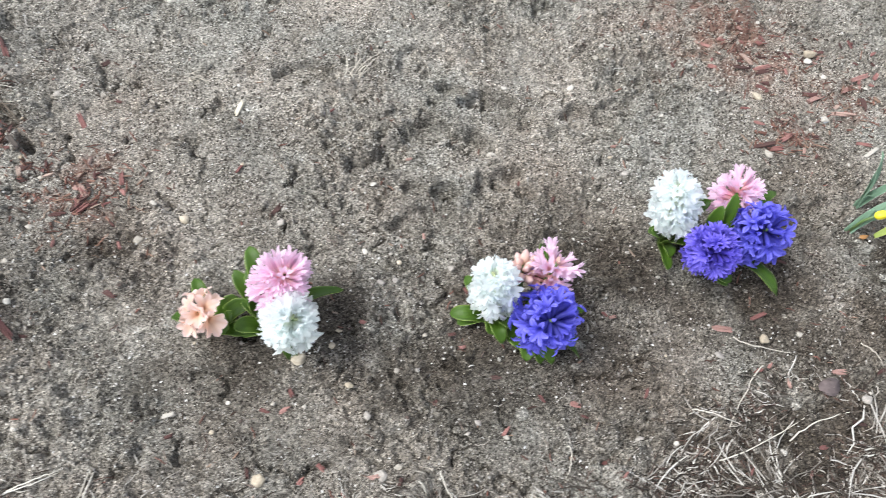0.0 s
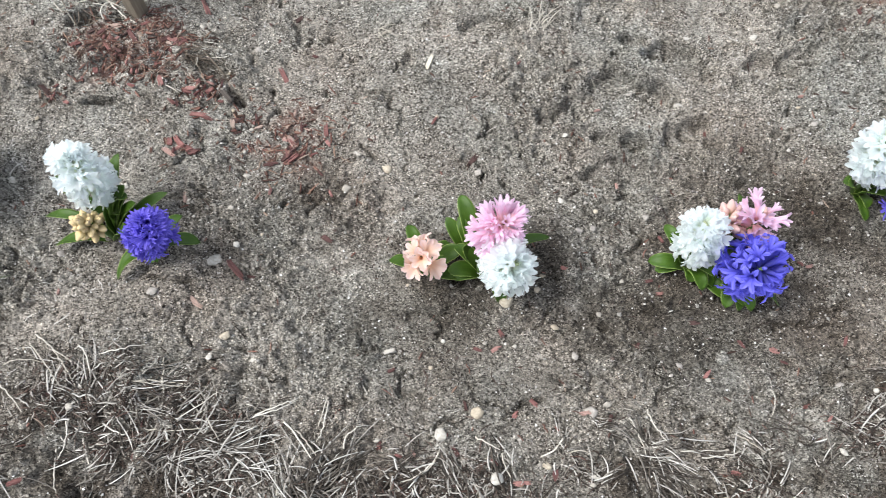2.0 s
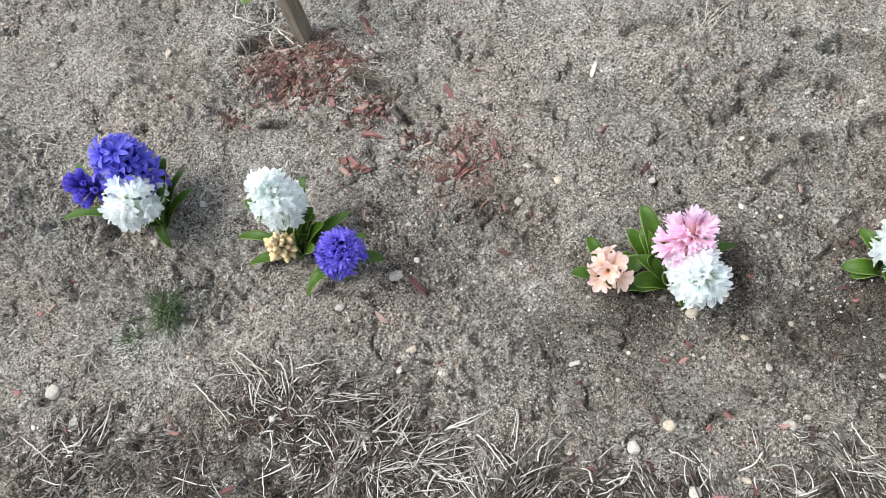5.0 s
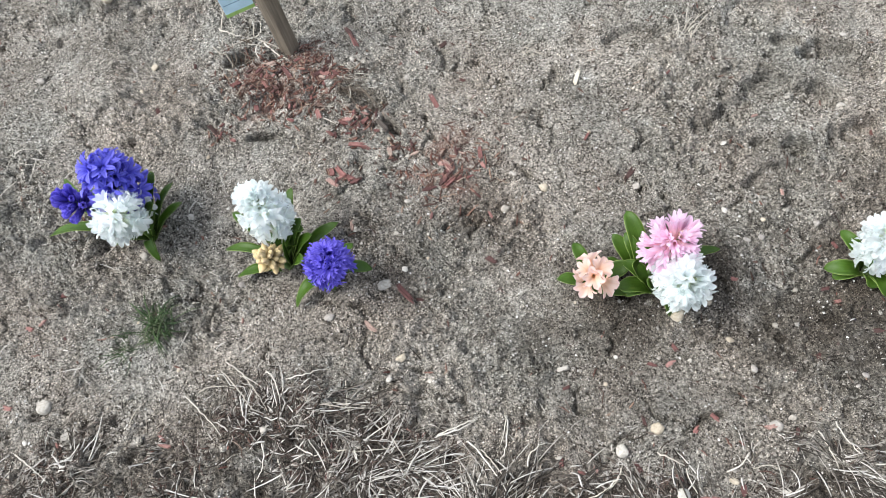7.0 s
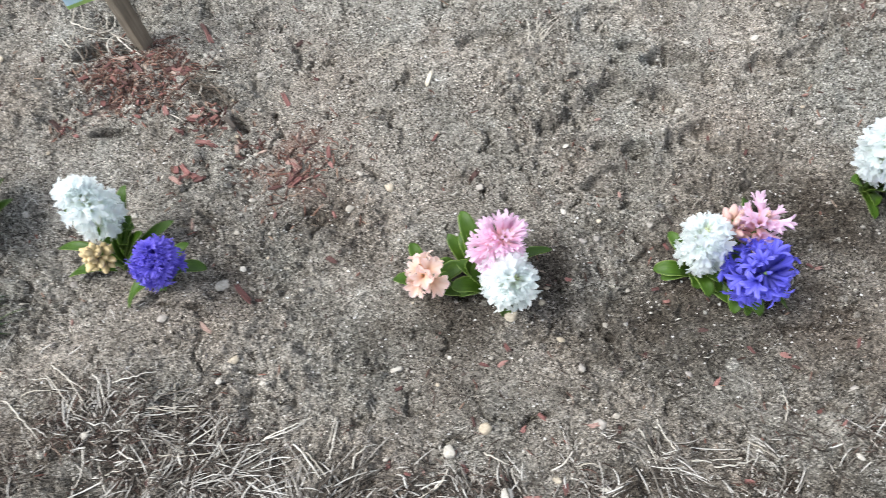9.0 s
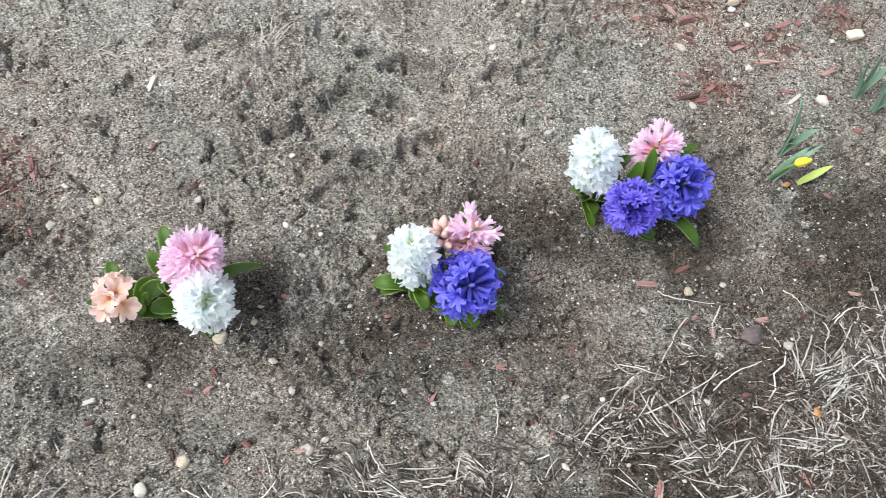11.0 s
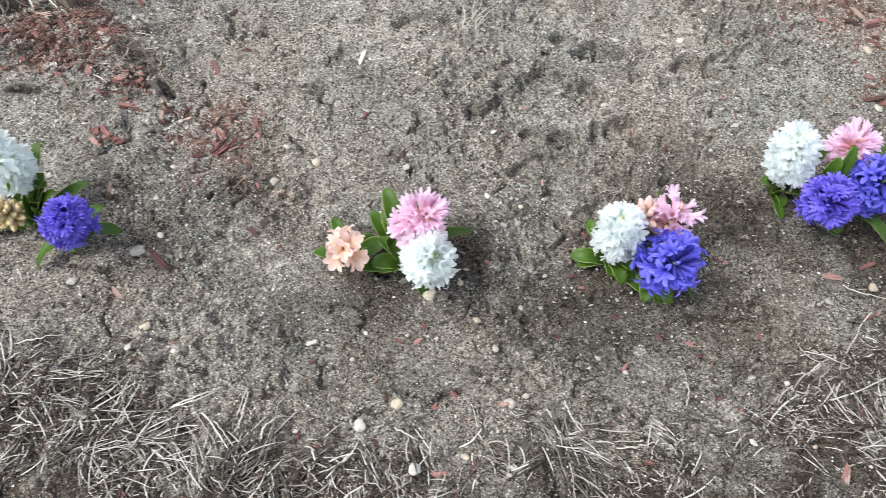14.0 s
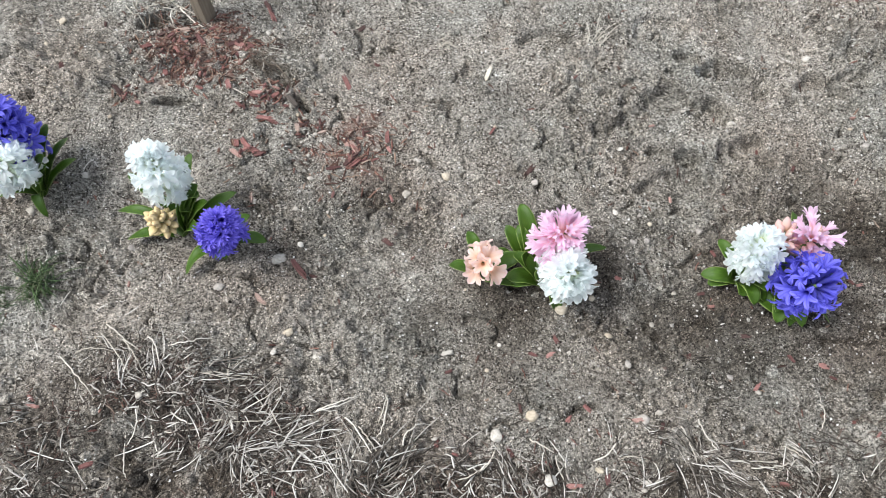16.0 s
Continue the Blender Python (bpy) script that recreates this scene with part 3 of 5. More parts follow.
def strap_leaf(tip, width, arch, twist=0.0, seed=0, mat=None, fold=0.5, start=0.72, pointed=False):
    """A thick channelled strap leaf from the origin to tip, with a blunt tip, or a long pointed one."""
    r = random.Random(seed)
    tip = Vector(tip)
    flat = Vector((tip.x, tip.y, 0))
    ctrl = flat * 0.42 + Vector((0, 0, max(tip.z, 0.015) * 0.8 + arch))
    n, m = 16, 6
    verts, faces, uvs = [], [], []
    away = flat.normalized() if flat.length > 1e-4 else Vector((1, 0, 0))
    sway = Vector((-away.y, away.x, 0)) * r.uniform(-0.1, 0.1) * flat.length
    for i in range(n + 1):
        q = i / n
        p = ctrl * (2 * q * (1 - q)) + tip * q * q + sway * math.sin(math.pi * q)
        d = (ctrl * (2 - 4 * q) + tip * 2 * q).normalized()
        side = d.cross(Vector((0, 0, 1)))
        side = side.normalized() if side.length > 1e-3 else Vector((-away.y, away.x, 0))
        side = (Matrix.Rotation(twist * q, 3, d) @ side).normalized()
        up = side.cross(d).normalized()
        prof = start + (1 - start) * math.sin(min(1, q / 0.55) * math.pi / 2)
        if pointed:
            prof *= max(0.05, 1 - (max(0.0, q - 0.2) / 0.8) ** 1.7)
        elif q > 0.62:
            prof *= max(0.0, 1 - ((q - 0.62) / 0.38) ** 2) ** 0.62 * 0.95 + 0.05
        w = width * prof
        channel = fold * (1 - 0.45 * q)
        for skin in (1, -1):
            for j in range(m + 1):
                u = -1 + 2 * j / m
                thick = 0.0009 * (1 - abs(u) ** 3 * 0.8)
                ripple = 0.0008 * math.sin(q * 13 + seed) * u
                v = p + side * (w * u) + up * (w * channel * u * u + skin * thick + ripple)
                verts.append(tuple(v))
                uvs.append((0.5 + 0.5 * u, q))
    ring = 2 * (m + 1)
    for i in range(n):
        a, b = i * ring, (i + 1) * ring
        for j in range(m):
            faces.append((a + j, a + j + 1, b + j + 1, b + j))
            faces.append((a + m + 1 + j + 1, a + m + 1 + j, b + m + 1 + j, b + m + 1 + j + 1))
        faces.append((a + m, a + 2 * m + 1, b + 2 * m + 1, b + m))
        faces.append((a + m + 1, a, b, b + m + 1))
    e = n * ring
    faces.append(tuple(e + j for j in range(m + 1)) + tuple(e + m + 1 + j for j in range(m, -1, -1)))
    return with_uv("leaf", (verts, faces, uvs), mat or GREEN, "leaf")


def tube(points, radii, sides=8):
    verts, faces = [], []
    pts = [Vector(p) for p in points]
    for i, p in enumerate(pts):
        d = (pts[min(i + 1, len(pts) - 1)] - pts[max(i - 1, 0)]).normalized()
        a = d.orthogonal().normalized()
        b = d.cross(a)
        for j in range(sides):
            t = math.tau * j / sides
            verts.append(tuple(p + (a * math.cos(t) + b * math.sin(t)) * radii[i]))
    for i in range(len(pts) - 1):
        for j in range(sides):
            faces.append((i * sides + j, i * sides + (j + 1) % sides, (i + 1) * sides + (j + 1) % sides, (i + 1) * sides + j))
    faces.append(tuple(range(sides))[::-1])
    faces.append(tuple((len(pts) - 1) * sides + j for j in range(sides)))
    return verts, faces


# the group's bulbs: colour, kind, head's top x y z, foot x y, head's radius, head's length, florets, lowest and highest angle, label
HEADS = [
    ("blue", "blue", (-0.902, 0.564, 0.158), (-0.903, 0.545), 0.049, 0.085, 50, -18, 66, "tall blue-violet hyacinth in full bloom in bare soil"),
    ("white", "white", (-0.889, 0.497, 0.134), (-0.885, 0.512), 0.045, 0.056, 48, -18, 46, "white hyacinth with a frilly drooping head"),
    ("violet", "half", (-0.979, 0.525, 0.128), (-0.935, 0.525), 0.030, 0.050, 26, -5, 70, "small half-open purple hyacinth leaning sideways"),
    ("white", "white", (-0.645, 0.499, 0.170), (-0.634, 0.487), 0.0385, 0.085, 74, -28, 70, "tall white hyacinth in full bloom"),
    ("violet", "violet", (-0.532, 0.413, 0.128), (-0.556, 0.437), 0.040, 0.054, 46, -20, 66, "dense violet-blue hyacinth with frilled double florets"),
    ("bud", "bud", (-0.651, 0.438, 0.090), (-0.637, 0.458), 0.0245, 0.046, 48, 8, 80, "closed yellowish hyacinth bud spike"),
    ("peach", "peach", (-0.157, 0.405, 0.096), (-0.150, 0.420), 0.043, 0.026, 8, 8, 66, "small peach-pink hyacinth with few open florets"),
    ("pink", "pink", (-0.041, 0.441, 0.143), (-0.078, 0.430), 0.040, 0.052, 48, -18, 50, "pink hyacinth with radiating florets"),
    ("white", "white", (-0.029, 0.384, 0.124), (-0.062, 0.412), 0.043, 0.048, 62, -22, 54, "white hyacinth with a dense rounded head"),
    ("white", "white", (0.226, 0.447, 0.138), (0.236, 0.445), 0.036, 0.080, 64, -28, 54, "white hyacinth with an elongated head"),
    ("pink", "pink", (0.317, 0.482, 0.115), (0.287, 0.452), 0.041, 0.048, 28, -8, 42, "loose pink hyacinth with widely spaced florets"),
    ("rosy_bud", "bud", (0.268, 0.475, 0.112), (0.274, 0.462), 0.029, 0.038, 20, -4, 66, "rosy peach hyacinth spike still in bud"),
    ("blue", "blue", (0.303, 0.394, 0.116), (0.290, 0.425), 0.048, 0.052, 34, -24, 40, "blue hyacinth with starry recurved florets"),
    ("white", "white", (0.490, 0.590, 0.144), (0.507, 0.580), 0.039, 0.082, 72, -28, 56, "white hyacinth in full bloom"),
    ("pink", "pink", (0.600, 0.620, 0.112), (0.590, 0.590), 0.038, 0.046, 38, -14, 42, "light pink hyacinth behind dark green leaves"),
    ("violet", "violet", (0.543, 0.507, 0.114), (0.552, 0.540), 0.045, 0.052, 46, -20, 54, "deep violet-blue hyacinth with a dense head"),
    ("blue", "blue", (0.622, 0.541, 0.122), (0.603, 0.556), 0.045, 0.052, 38, -22, 44, "blue-violet hyacinth with recurved florets"),
]
# leaves: bulb, tip x y z, half width, arch
LEAF_TIPS_A = [
    (1, -0.878, 0.605, 0.07, 0.0080, 0.02), (1, -0.841, 0.588, 0.06, 0.0090, 0.02), (1, -0.822, 0.556, 0.05, 0.0100, 0.02), (2, -1.061, 0.506, 0.03, 0.0095, 0.04),
    (2, -1.000, 0.580, 0.06, 0.0090, 0.03), (1, -0.862, 0.468, 0.006, 0.0070, 0.05), (1, -0.943, 0.487, 0.03, 0.0085, 0.03), (1, -0.866, 0.551, 0.065, 0.0085, 0.02), (1, -0.850, 0.525, 0.075, 0.0090, 0.02), (0, -0.882, 0.560, 0.085, 0.0090, 0.01),
    (3, -0.620, 0.556, 0.09, 0.0080, 0.02), (5, -0.745, 0.482, 0.02, 0.0075, 0.04), (5, -0.715, 0.433, 0.02, 0.0090, 0.03), (5, -0.546, 0.509, 0.06, 0.0092, 0.005),
    (4, -0.489, 0.437, 0.04, 0.0105, 0.03), (4, -0.609, 0.382, 0.02, 0.0100, 0.04),
]
LEAF_TIPS_B = [
    (3, -0.725, 0.530, 0.06, 0.0080, 0.03), (3, -0.592, 0.484, 0.085, 0.0095, 0.03), (4, -0.521, 0.476, 0.05, 0.0075, 0.02), (4, -0.540, 0.396, 0.055, 0.0065, 0.04),
    (5, -0.621, 0.468, 0.085, 0.0095, 0.0), (5, -0.592, 0.487, 0.088, 0.0095, 0.0), (3, -0.606, 0.468, 0.065, 0.0090, 0.01), (7, -0.106, 0.508, 0.085, 0.0115, 0.02), (7, -0.108, 0.480, 0.07, 0.0085, 0.02), (7, 0.025, 0.457, 0.06, 0.0090, 0.03), (6, -0.182, 0.474, 0.05, 0.0090, 0.02),
    (6, -0.207, 0.420, 0.04, 0.0100, 0.02), (6, -0.102, 0.436, 0.055, 0.0115, 0.01), (8, -0.112, 0.440, 0.055, 0.0100, 0.02), (7, -0.085, 0.470, 0.075, 0.0095, 0.01), (8, -0.045, 0.370, 0.012, 0.0065, 0.05), (8, -0.112, 0.398, 0.03, 0.0085, 0.03), (6, -0.131, 0.397, 0.04, 0.0090, 0.03),
]
LEAF_TIPS_C = [
    (9, 0.175, 0.443, 0.02, 0.0105, 0.03), (9, 0.195, 0.488, 0.05, 0.0085, 0.03), (12, 0.318, 0.370, 0.02, 0.0085, 0.04), (9, 0.248, 0.395, 0.03, 0.0092, 0.04), (12, 0.274, 0.382, 0.04, 0.0085, 0.03),
    (10, 0.307, 0.541, 0.06, 0.0075, 0.03), (12, 0.358, 0.380, 0.02, 0.0060, 0.03), (9, 0.256, 0.405, 0.06, 0.0085, 0.02),
]
LEAF_TIPS_E = [
    (9, 0.262, 0.402, 0.030, 0.0110, 0.02), (9, 0.285, 0.388, 0.020, 0.0105, 0.02), (12, 0.302, 0.372, 0.015, 0.0110, 0.02), (9, 0.235, 0.412, 0.020, 0.0110, 0.02), (9, 0.186, 0.430, 0.015, 0.0110, 0.02), (8, -0.120, 0.402, 0.050, 0.0110, 0.015), (6, -0.098, 0.404, 0.030, 0.0110, 0.015),
    (7, -0.100, 0.430, 0.070, 0.0110, 0.0), (15, 0.585, 0.566, 0.100, 0.0095, 0.0), (13, 0.528, 0.572, 0.085, 0.0095, 0.0),
    (5, -0.576, 0.474, 0.090, 0.0100, 0.0), (5, -0.594, 0.497, 0.100, 0.0100, 0.0), (5, -0.593, 0.445, 0.060, 0.0095, 0.01), (4, -0.560, 0.406, 0.030, 0.0090, 0.02), (4, -0.590, 0.440, 0.050, 0.0095, 0.01),
    (1, -0.861, 0.591, 0.09, 0.0092, 0.015), (1, -0.842, 0.529, 0.10, 0.0095, 0.01), (1, -0.869, 0.479, 0.012, 0.0085, 0.03), (1, -0.851, 0.497, 0.07, 0.0090, 0.02), (2, -1.042, 0.600, 0.06, 0.0095, 0.02),
    (6, -0.119, 0.447, 0.05, 0.0110, 0.01), (8, -0.078, 0.405, 0.05, 0.0110, 0.01), (8, -0.102, 0.404, 0.02, 0.0090, 0.015), (8, -0.037, 0.373, 0.015, 0.0085, 0.03), (7, -0.126, 0.478, 0.07, 0.0100, 0.005), (6, -0.120, 0.420, 0.04, 0.0100, 0.01),
    (9, 0.260, 0.434, 0.06, 0.0095, 0.01), (12, 0.281, 0.374, 0.02, 0.0105, 0.03), (12, 0.357, 0.406, 0.02, 0.0085, 0.03), (10, 0.365, 0.440, 0.05, 0.0080, 0.02), (9, 0.251, 0.410, 0.03, 0.0100, 0.02), (12, 0.309, 0.378, 0.02, 0.0090, 0.03),
    (13, 0.483, 0.572, 0.04, 0.0100, 0.01), (15, 0.593, 0.500, 0.02, 0.0100, 0.02), (14, 0.671, 0.632, 0.06, 0.0095, 0.02), (15, 0.597, 0.600, 0.11, 0.0095, 0.0), (13, 0.560, 0.605, 0.09, 0.0090, 0.01),
]
LEAF_TIPS_D = [
    (13, 0.480, 0.585, 0.03, 0.0100, 0.015), (13, 0.501, 0.518, 0.03, 0.0090, 0.008), (13, 0.535, 0.558, 0.078, 0.0095, 0.005), (13, 0.520, 0.545, 0.060, 0.0095, 0.005), (16, 0.654, 0.475, 0.04, 0.0120, 0.05), (14, 0.687, 0.651, 0.05, 0.0090, 0.04), (15, 0.576, 0.587, 0.138, 0.0088, 0.0),
    (15, 0.560, 0.576, 0.122, 0.0095, 0.0), (15, 0.546, 0.572, 0.105, 0.0095, 0.0), (13, 0.507, 0.540, 0.03, 0.0085, 0.01), (15, 0.599, 0.505, 0.02, 0.0095, 0.03), (13, 0.545, 0.580, 0.07, 0.0085, 0.02),
]


def hyacinth(colour, kind, top, foot, radius, length, count, low, high, label, tips, seed):
    r = random.Random(seed)
    fz = ground_z(*foot) - 0.004
    plant = new("hyacinth")
    plant.location = (foot[0], foot[1], fz)
    tagged(plant, label, "hyacinth", "hyacinths in the bed")
    t = Vector((top[0] - foot[0], top[1] - foot[1], top[2] - fz))
    ctrl = Vector((t.x * 0.25, t.y * 0.25, t.z * 0.6))

    def at(q):
        return ctrl * (2 * q * (1 - q)) + t * q * q

    stem_pts = [at(i / 7) for i in range(8)]
    spike = part("flower_spike", mesh_from("flower_spike", *tube(stem_pts, [0.0055 - 0.0032 * i / 7 for i in range(8)]), [STEM], True), plant, "fleshy green flower stem")
    axis = (at(1.0) - at(0.75)).normalized()
    meshes = florets(kind, colour)
    size = radius / 0.036 if kind not in ("bud", "half") else radius / 0.025
    total = t.length
    for i in range(count):
        s = i / max(1, count - 1)
        back = 0.010 + (1 - s) * (length - 0.016)
        p = at(max(0.2, 1 - back / total))
        turn = i * 2.39996 + r.uniform(-0.2, 0.2)
        up = radians(low + (high - low) * s ** 1.25 + r.uniform(-17, 17))
        a = axis.orthogonal().normalized()
        b = axis.cross(a)
        out = ((a * math.cos(turn) + b * math.sin(turn)) * math.cos(up) + axis * math.sin(up)).normalized()
        k = size * (1.0 - 0.16 * s ** 2) * r.uniform(0.78, 1.17)
        m = Matrix.Translation(p + out * 0.002) @ out.to_track_quat("Z", "Y").to_matrix().to_4x4() @ Matrix.Rotation(r.uniform(0, 6.28), 4, "Z") @ Matrix.Diagonal((k, k, k * r.uniform(0.94, 1.06), 1))
        part("floret", r.choice(meshes), spike, "", m)
    if kind in ("white", "pink", "blue", "violet"):
        small = florets("bud", "green_bud" if colour == "white" else {"pink": "rosy_bud", "blue": "blue", "violet": "violet"}[colour])
        for i in range(3):
            out = (axis + Vector((r.uniform(-0.5, 0.5), r.uniform(-0.5, 0.5), 0))).normalized()
            m = Matrix.Translation(at(0.955)) @ out.to_track_quat("Z", "Y").to_matrix().to_4x4() @ Matrix.Scale(0.48, 4)
            part("floret", small[i], spike, "small unopened floret", m)
    for n, (x, y, z, half, arch) in enumerate(tips):
        start = Vector((x - foot[0], y - foot[1], 0)).normalized() * 0.006
        tip = Vector((x - foot[0], y - foot[1], max(z, ground_z(x, y) + 0.004) - fz)) - start
        part("leaf", strap_leaf(tip, 1.12 * half, arch, r.uniform(-0.5, 0.5), seed * 11 + n), plant, "", Matrix.Translation(start))
    return plant


owned = {i: [] for i in range(len(HEADS))}
for bulb, *leaf in LEAF_TIPS_A + LEAF_TIPS_B + LEAF_TIPS_C + LEAF_TIPS_D + LEAF_TIPS_E:
    owned[bulb].append(leaf)
for i, head_row in enumerate(HEADS):
    hyacinth(*head_row, owned[i], 100 + i)


# ---- daffodil shoots ----
def shoot(label, foot, leaves, seed, group="daffodil shoots"):
    fz = ground_z(*foot) - 0.003
    plant = new("daffodil")
    plant.location = (*foot, fz)
    tagged(plant, label, "daffodil", group)
    for n, (x, y, z, half, mat) in enumerate(leaves):
        part("leaf", strap_leaf((x - foot[0], y - foot[1], z - fz), (1.3 if mat == YELLOWING else 1.05) * half, 0.012, 0.4, seed + n, mat, 0.3, 0.4 if mat == YELLOWING else 0.95, True), plant, "yellowing strap leaf" if mat == YELLOWING else "")
    return plant


shoot("grey-green daffodil shoot with pointed leaves", (0.850, 0.664), [(0.845, 0.700, 0.100, 0.0062, GREY_GREEN), (0.882, 0.662, 0.070, 0.0072, GREY_GREEN), (0.838, 0.674, 0.080, 0.0062, GREY_GREEN), (0.850, 0.655, 0.040, 0.0060, GREY_GREEN)], 40)
bud_plant = shoot("daffodil shoot with a yellow flower bud", (0.822, 0.614), [(0.858, 0.630, 0.070, 0.0068, GREY_GREEN), (0.874, 0.628, 0.080, 0.0052, GREY_GREEN), (0.858, 0.612, 0.045, 0.0062, GREY_GREEN), (0.838, 0.622, 0.055, 0.0060, GREY_GREEN)], 50)
part("stalk", mesh_from("stalk", *tube([(0, 0, 0), (0.004, -0.002, 0.04), (0.012, -0.006, 0.062)], [0.0028, 0.0024, 0.0022]), [STEM], True), bud_plant)
yb = bmesh.new()
bmesh.ops.create_icosphere(yb, subdivisions=3, radius=1)
for v in yb.verts:
    a = math.atan2(v.co.y, v.co.x)
    k = (1 + 0.12 * math.cos(3 * a)) * (1 - 0.35 * v.co.z)
    v.co = Vector((v.co.x * 0.0065 * k, v.co.y * 0.0065 * k, v.co.z * 0.014))
part("flower_bud", from_bmesh("flower_bud", yb, YELLOW), bud_plant, "closed bright yellow bud", Matrix.Translation((0.021, -0.006, 0.066)) @ Vector((1, 0.15, 0.2)).to_track_quat("Z", "Y").to_matrix().to_4x4())
shoot("yellowing daffodil leaf lying on the soil", (0.866, 0.609), [(0.919, 0.624, 0.024, 0.0055, YELLOWING)], 60)
shoot("grey-green daffodil clump with upright leaves", (1.019, 0.781), [(0.966, 0.796, 0.090, 0.0065, GREY_GREEN), (1.014, 0.797, 0.095, 0.0070, GREY_GREEN), (0.990, 0.812, 0.085, 0.0060, GREY_GREEN), (1.046, 0.792, 0.070, 0.0065, GREY_GREEN), (0.998, 0.778, 0.050, 0.0055, GREY_GREEN)], 70)
shoot("grey-green daffodil clump with upright leaves", (1.040, 0.748), [(1.008, 0.756, 0.080, 0.0065, GREY_GREEN), (1.050, 0.765, 0.080, 0.0060, GREY_GREEN), (1.058, 0.740, 0.050, 0.0060, GREY_GREEN)], 80)


# ---- stake with its sign ----
def box_mesh(name, sx, sy, sz, mat, bevel=0.002):
    bm = bmesh.new()
    bmesh.ops.create_cube(bm, size=1)
    for v in bm.verts:
        v.co = Vector((v.co.x * sx, v.co.y * sy, (v.co.z + 0.5) * sz))
    bmesh.ops.bevel(bm, geom=bm.edges[:], offset=bevel, segments=2, affect="EDGES", profile=0.6)
    return from_bmesh(name, bm, mat, False)


stake = new("garden_stake")
stake.location = (-0.705, 0.916, ground_z(-0.705, 0.916) - 0.03)
tagged(stake, "weathered square wooden stake with a pale blue sign", "stake")
part("post", box_mesh("post", 0.031, 0.026, 0.40, STAKE_WOOD, 0.002), stake, "", pose(0, 0, 0, 0, 0, -33))
panel_at = pose(-0.040, -0.028, 0.172, 0, 0, 27)
panel = part("sign_panel", box_mesh("sign_panel", 0.052, 0.004, 0.16, SIGN_BLUE, 0.001), stake, "pale blue plastic sign panel", panel_at)
part("sign_border", box_mesh("sign_border", 0.053, 0.0046, 0.008, SIGN_GREEN, 0.0008), panel, "green lower border", pose(0, 0, -0.004))
part("sign_line", box_mesh("sign_line", 0.048, 0.0046, 0.0016, SIGN_LINE, 0.0003), panel, "dark printed line", pose(0, 0, 0.022))


# ---- pebbles ----
def pebble_meshes():
    made = []
    for k in range(7):
        r = random.Random(k)
        bm = bmesh.new()
        bmesh.ops.create_icosphere(bm, subdivisions=3, radius=0.5)
        sx, sy, sz = r.uniform(0.95, 1.1), r.uniform(0.68, 0.88), r.uniform(0.5, 0.68)
        cuts = [(Vector((r.gauss(0, 1), r.gauss(0, 1), r.gauss(0, 1))).normalized(), r.uniform(0.30, 0.42)) for _ in range(9)]
        for v in bm.verts:
            d = noise.noise(v.co * 2.2 + Vector((k * 7.1, 0, 0))) * 0.26 + noise.noise(v.co * 6 + Vector((0, k * 3.3, 0))) * 0.06
            p = v.co * (1 + d)
            for cut, depth in cuts:
                over = p.dot(cut) - depth
                if over > 0:
                    p = p - cut * over * 0.85
            v.co = Vector((p.x * sx, p.y * sy, p.z * sz))
        me = bpy.data.meshes.new("pebble")
        bm.to_mesh(me)
        bm.free()
        me.polygons.foreach_set("use_smooth", [True] * len(me.polygons))
        made.append(me)
    return made


SHAPES = pebble_meshes()
COLOURED = {}
PALE_A = [
    (-0.29, 0.559, 0.018), (-0.476, 0.426, 0.025), (-1.007, 0.221, 0.027), (-0.121, 0.177, 0.023), (-0.825, 0.551, 0.014), (-0.45, 0.575, 0.011), (-0.461, 0.508, 0.011),
    (-0.531, 0.518, 0.010), (-0.635, 0.543, 0.011), (-0.891, 0.477, 0.016), (-0.638, 0.192, 0.012), (-0.453, 0.27, 0.010), (-0.394, 0.273, 0.010), (0.049, 0.546, 0.010),
    (0.102, 0.361, 0.009), (0.09, 0.132, 0.012), (0.108, 0.229, 0.010), (0.247, 0.728, 0.017), (-0.575, 0.874, 0.012), (-0.043, 0.123, 0.020), (-0.531, 0.825, 0.009),
    (-0.063, 0.311, 0.007), (-0.02, 0.307, 0.007), (-0.123, 0.312, 0.007),
]
PALE_B = [
    (-0.53, 0.519, 0.009), (-0.443, 0.447, 0.011), (-0.61, 0.877, 0.01), (-0.53, 0.827, 0.006), (-0.458, 0.745, 0.007), (-0.457, 0.663, 0.009), (-0.689, 0.657, 0.008), (-0.652, 0.646, 0.007), (-0.504, 0.486, 0.005),
    (0.698, 0.432, 0.014), (0.839, 0.972, 0.018), (0.844, 0.846, 0.015), (0.949, 0.767, 0.026), (0.721, 0.761, 0.016), (0.391, 0.886, 0.013), (0.273, 0.876, 0.012),
    (0.911, 0.644, 0.013), (0.872, 0.544, 0.009), (0.42, 0.178, 0.011), (0.63, 0.254, 0.011), (0.49, 0.269, 0.009), (0.445, 0.964, 0.013), (0.783, 0.343, 0.007),
    (0.856, 0.932, 0.010), (0.812, 0.821, 0.009), (0.76, 0.719, 0.009), (0.538, 0.627, 0.009), (1.007, 0.896, 0.010),
]
TAN = [
    (-0.226, 0.597, 0.017), (-0.44, 0.306, 0.019), (-0.071, 0.21, 0.021), (-1.096, 1.039, 0.028), (-0.968, 0.88, 0.017), (-0.034, 0.372, 0.023), (0.011, 0.393, 0.011),
    (0.037, 0.338, 0.011), (0.025, 0.144, 0.014), (0.643, 0.424, 0.018), (0.844, 0.989, 0.024), (0.722, 0.88, 0.018),
]
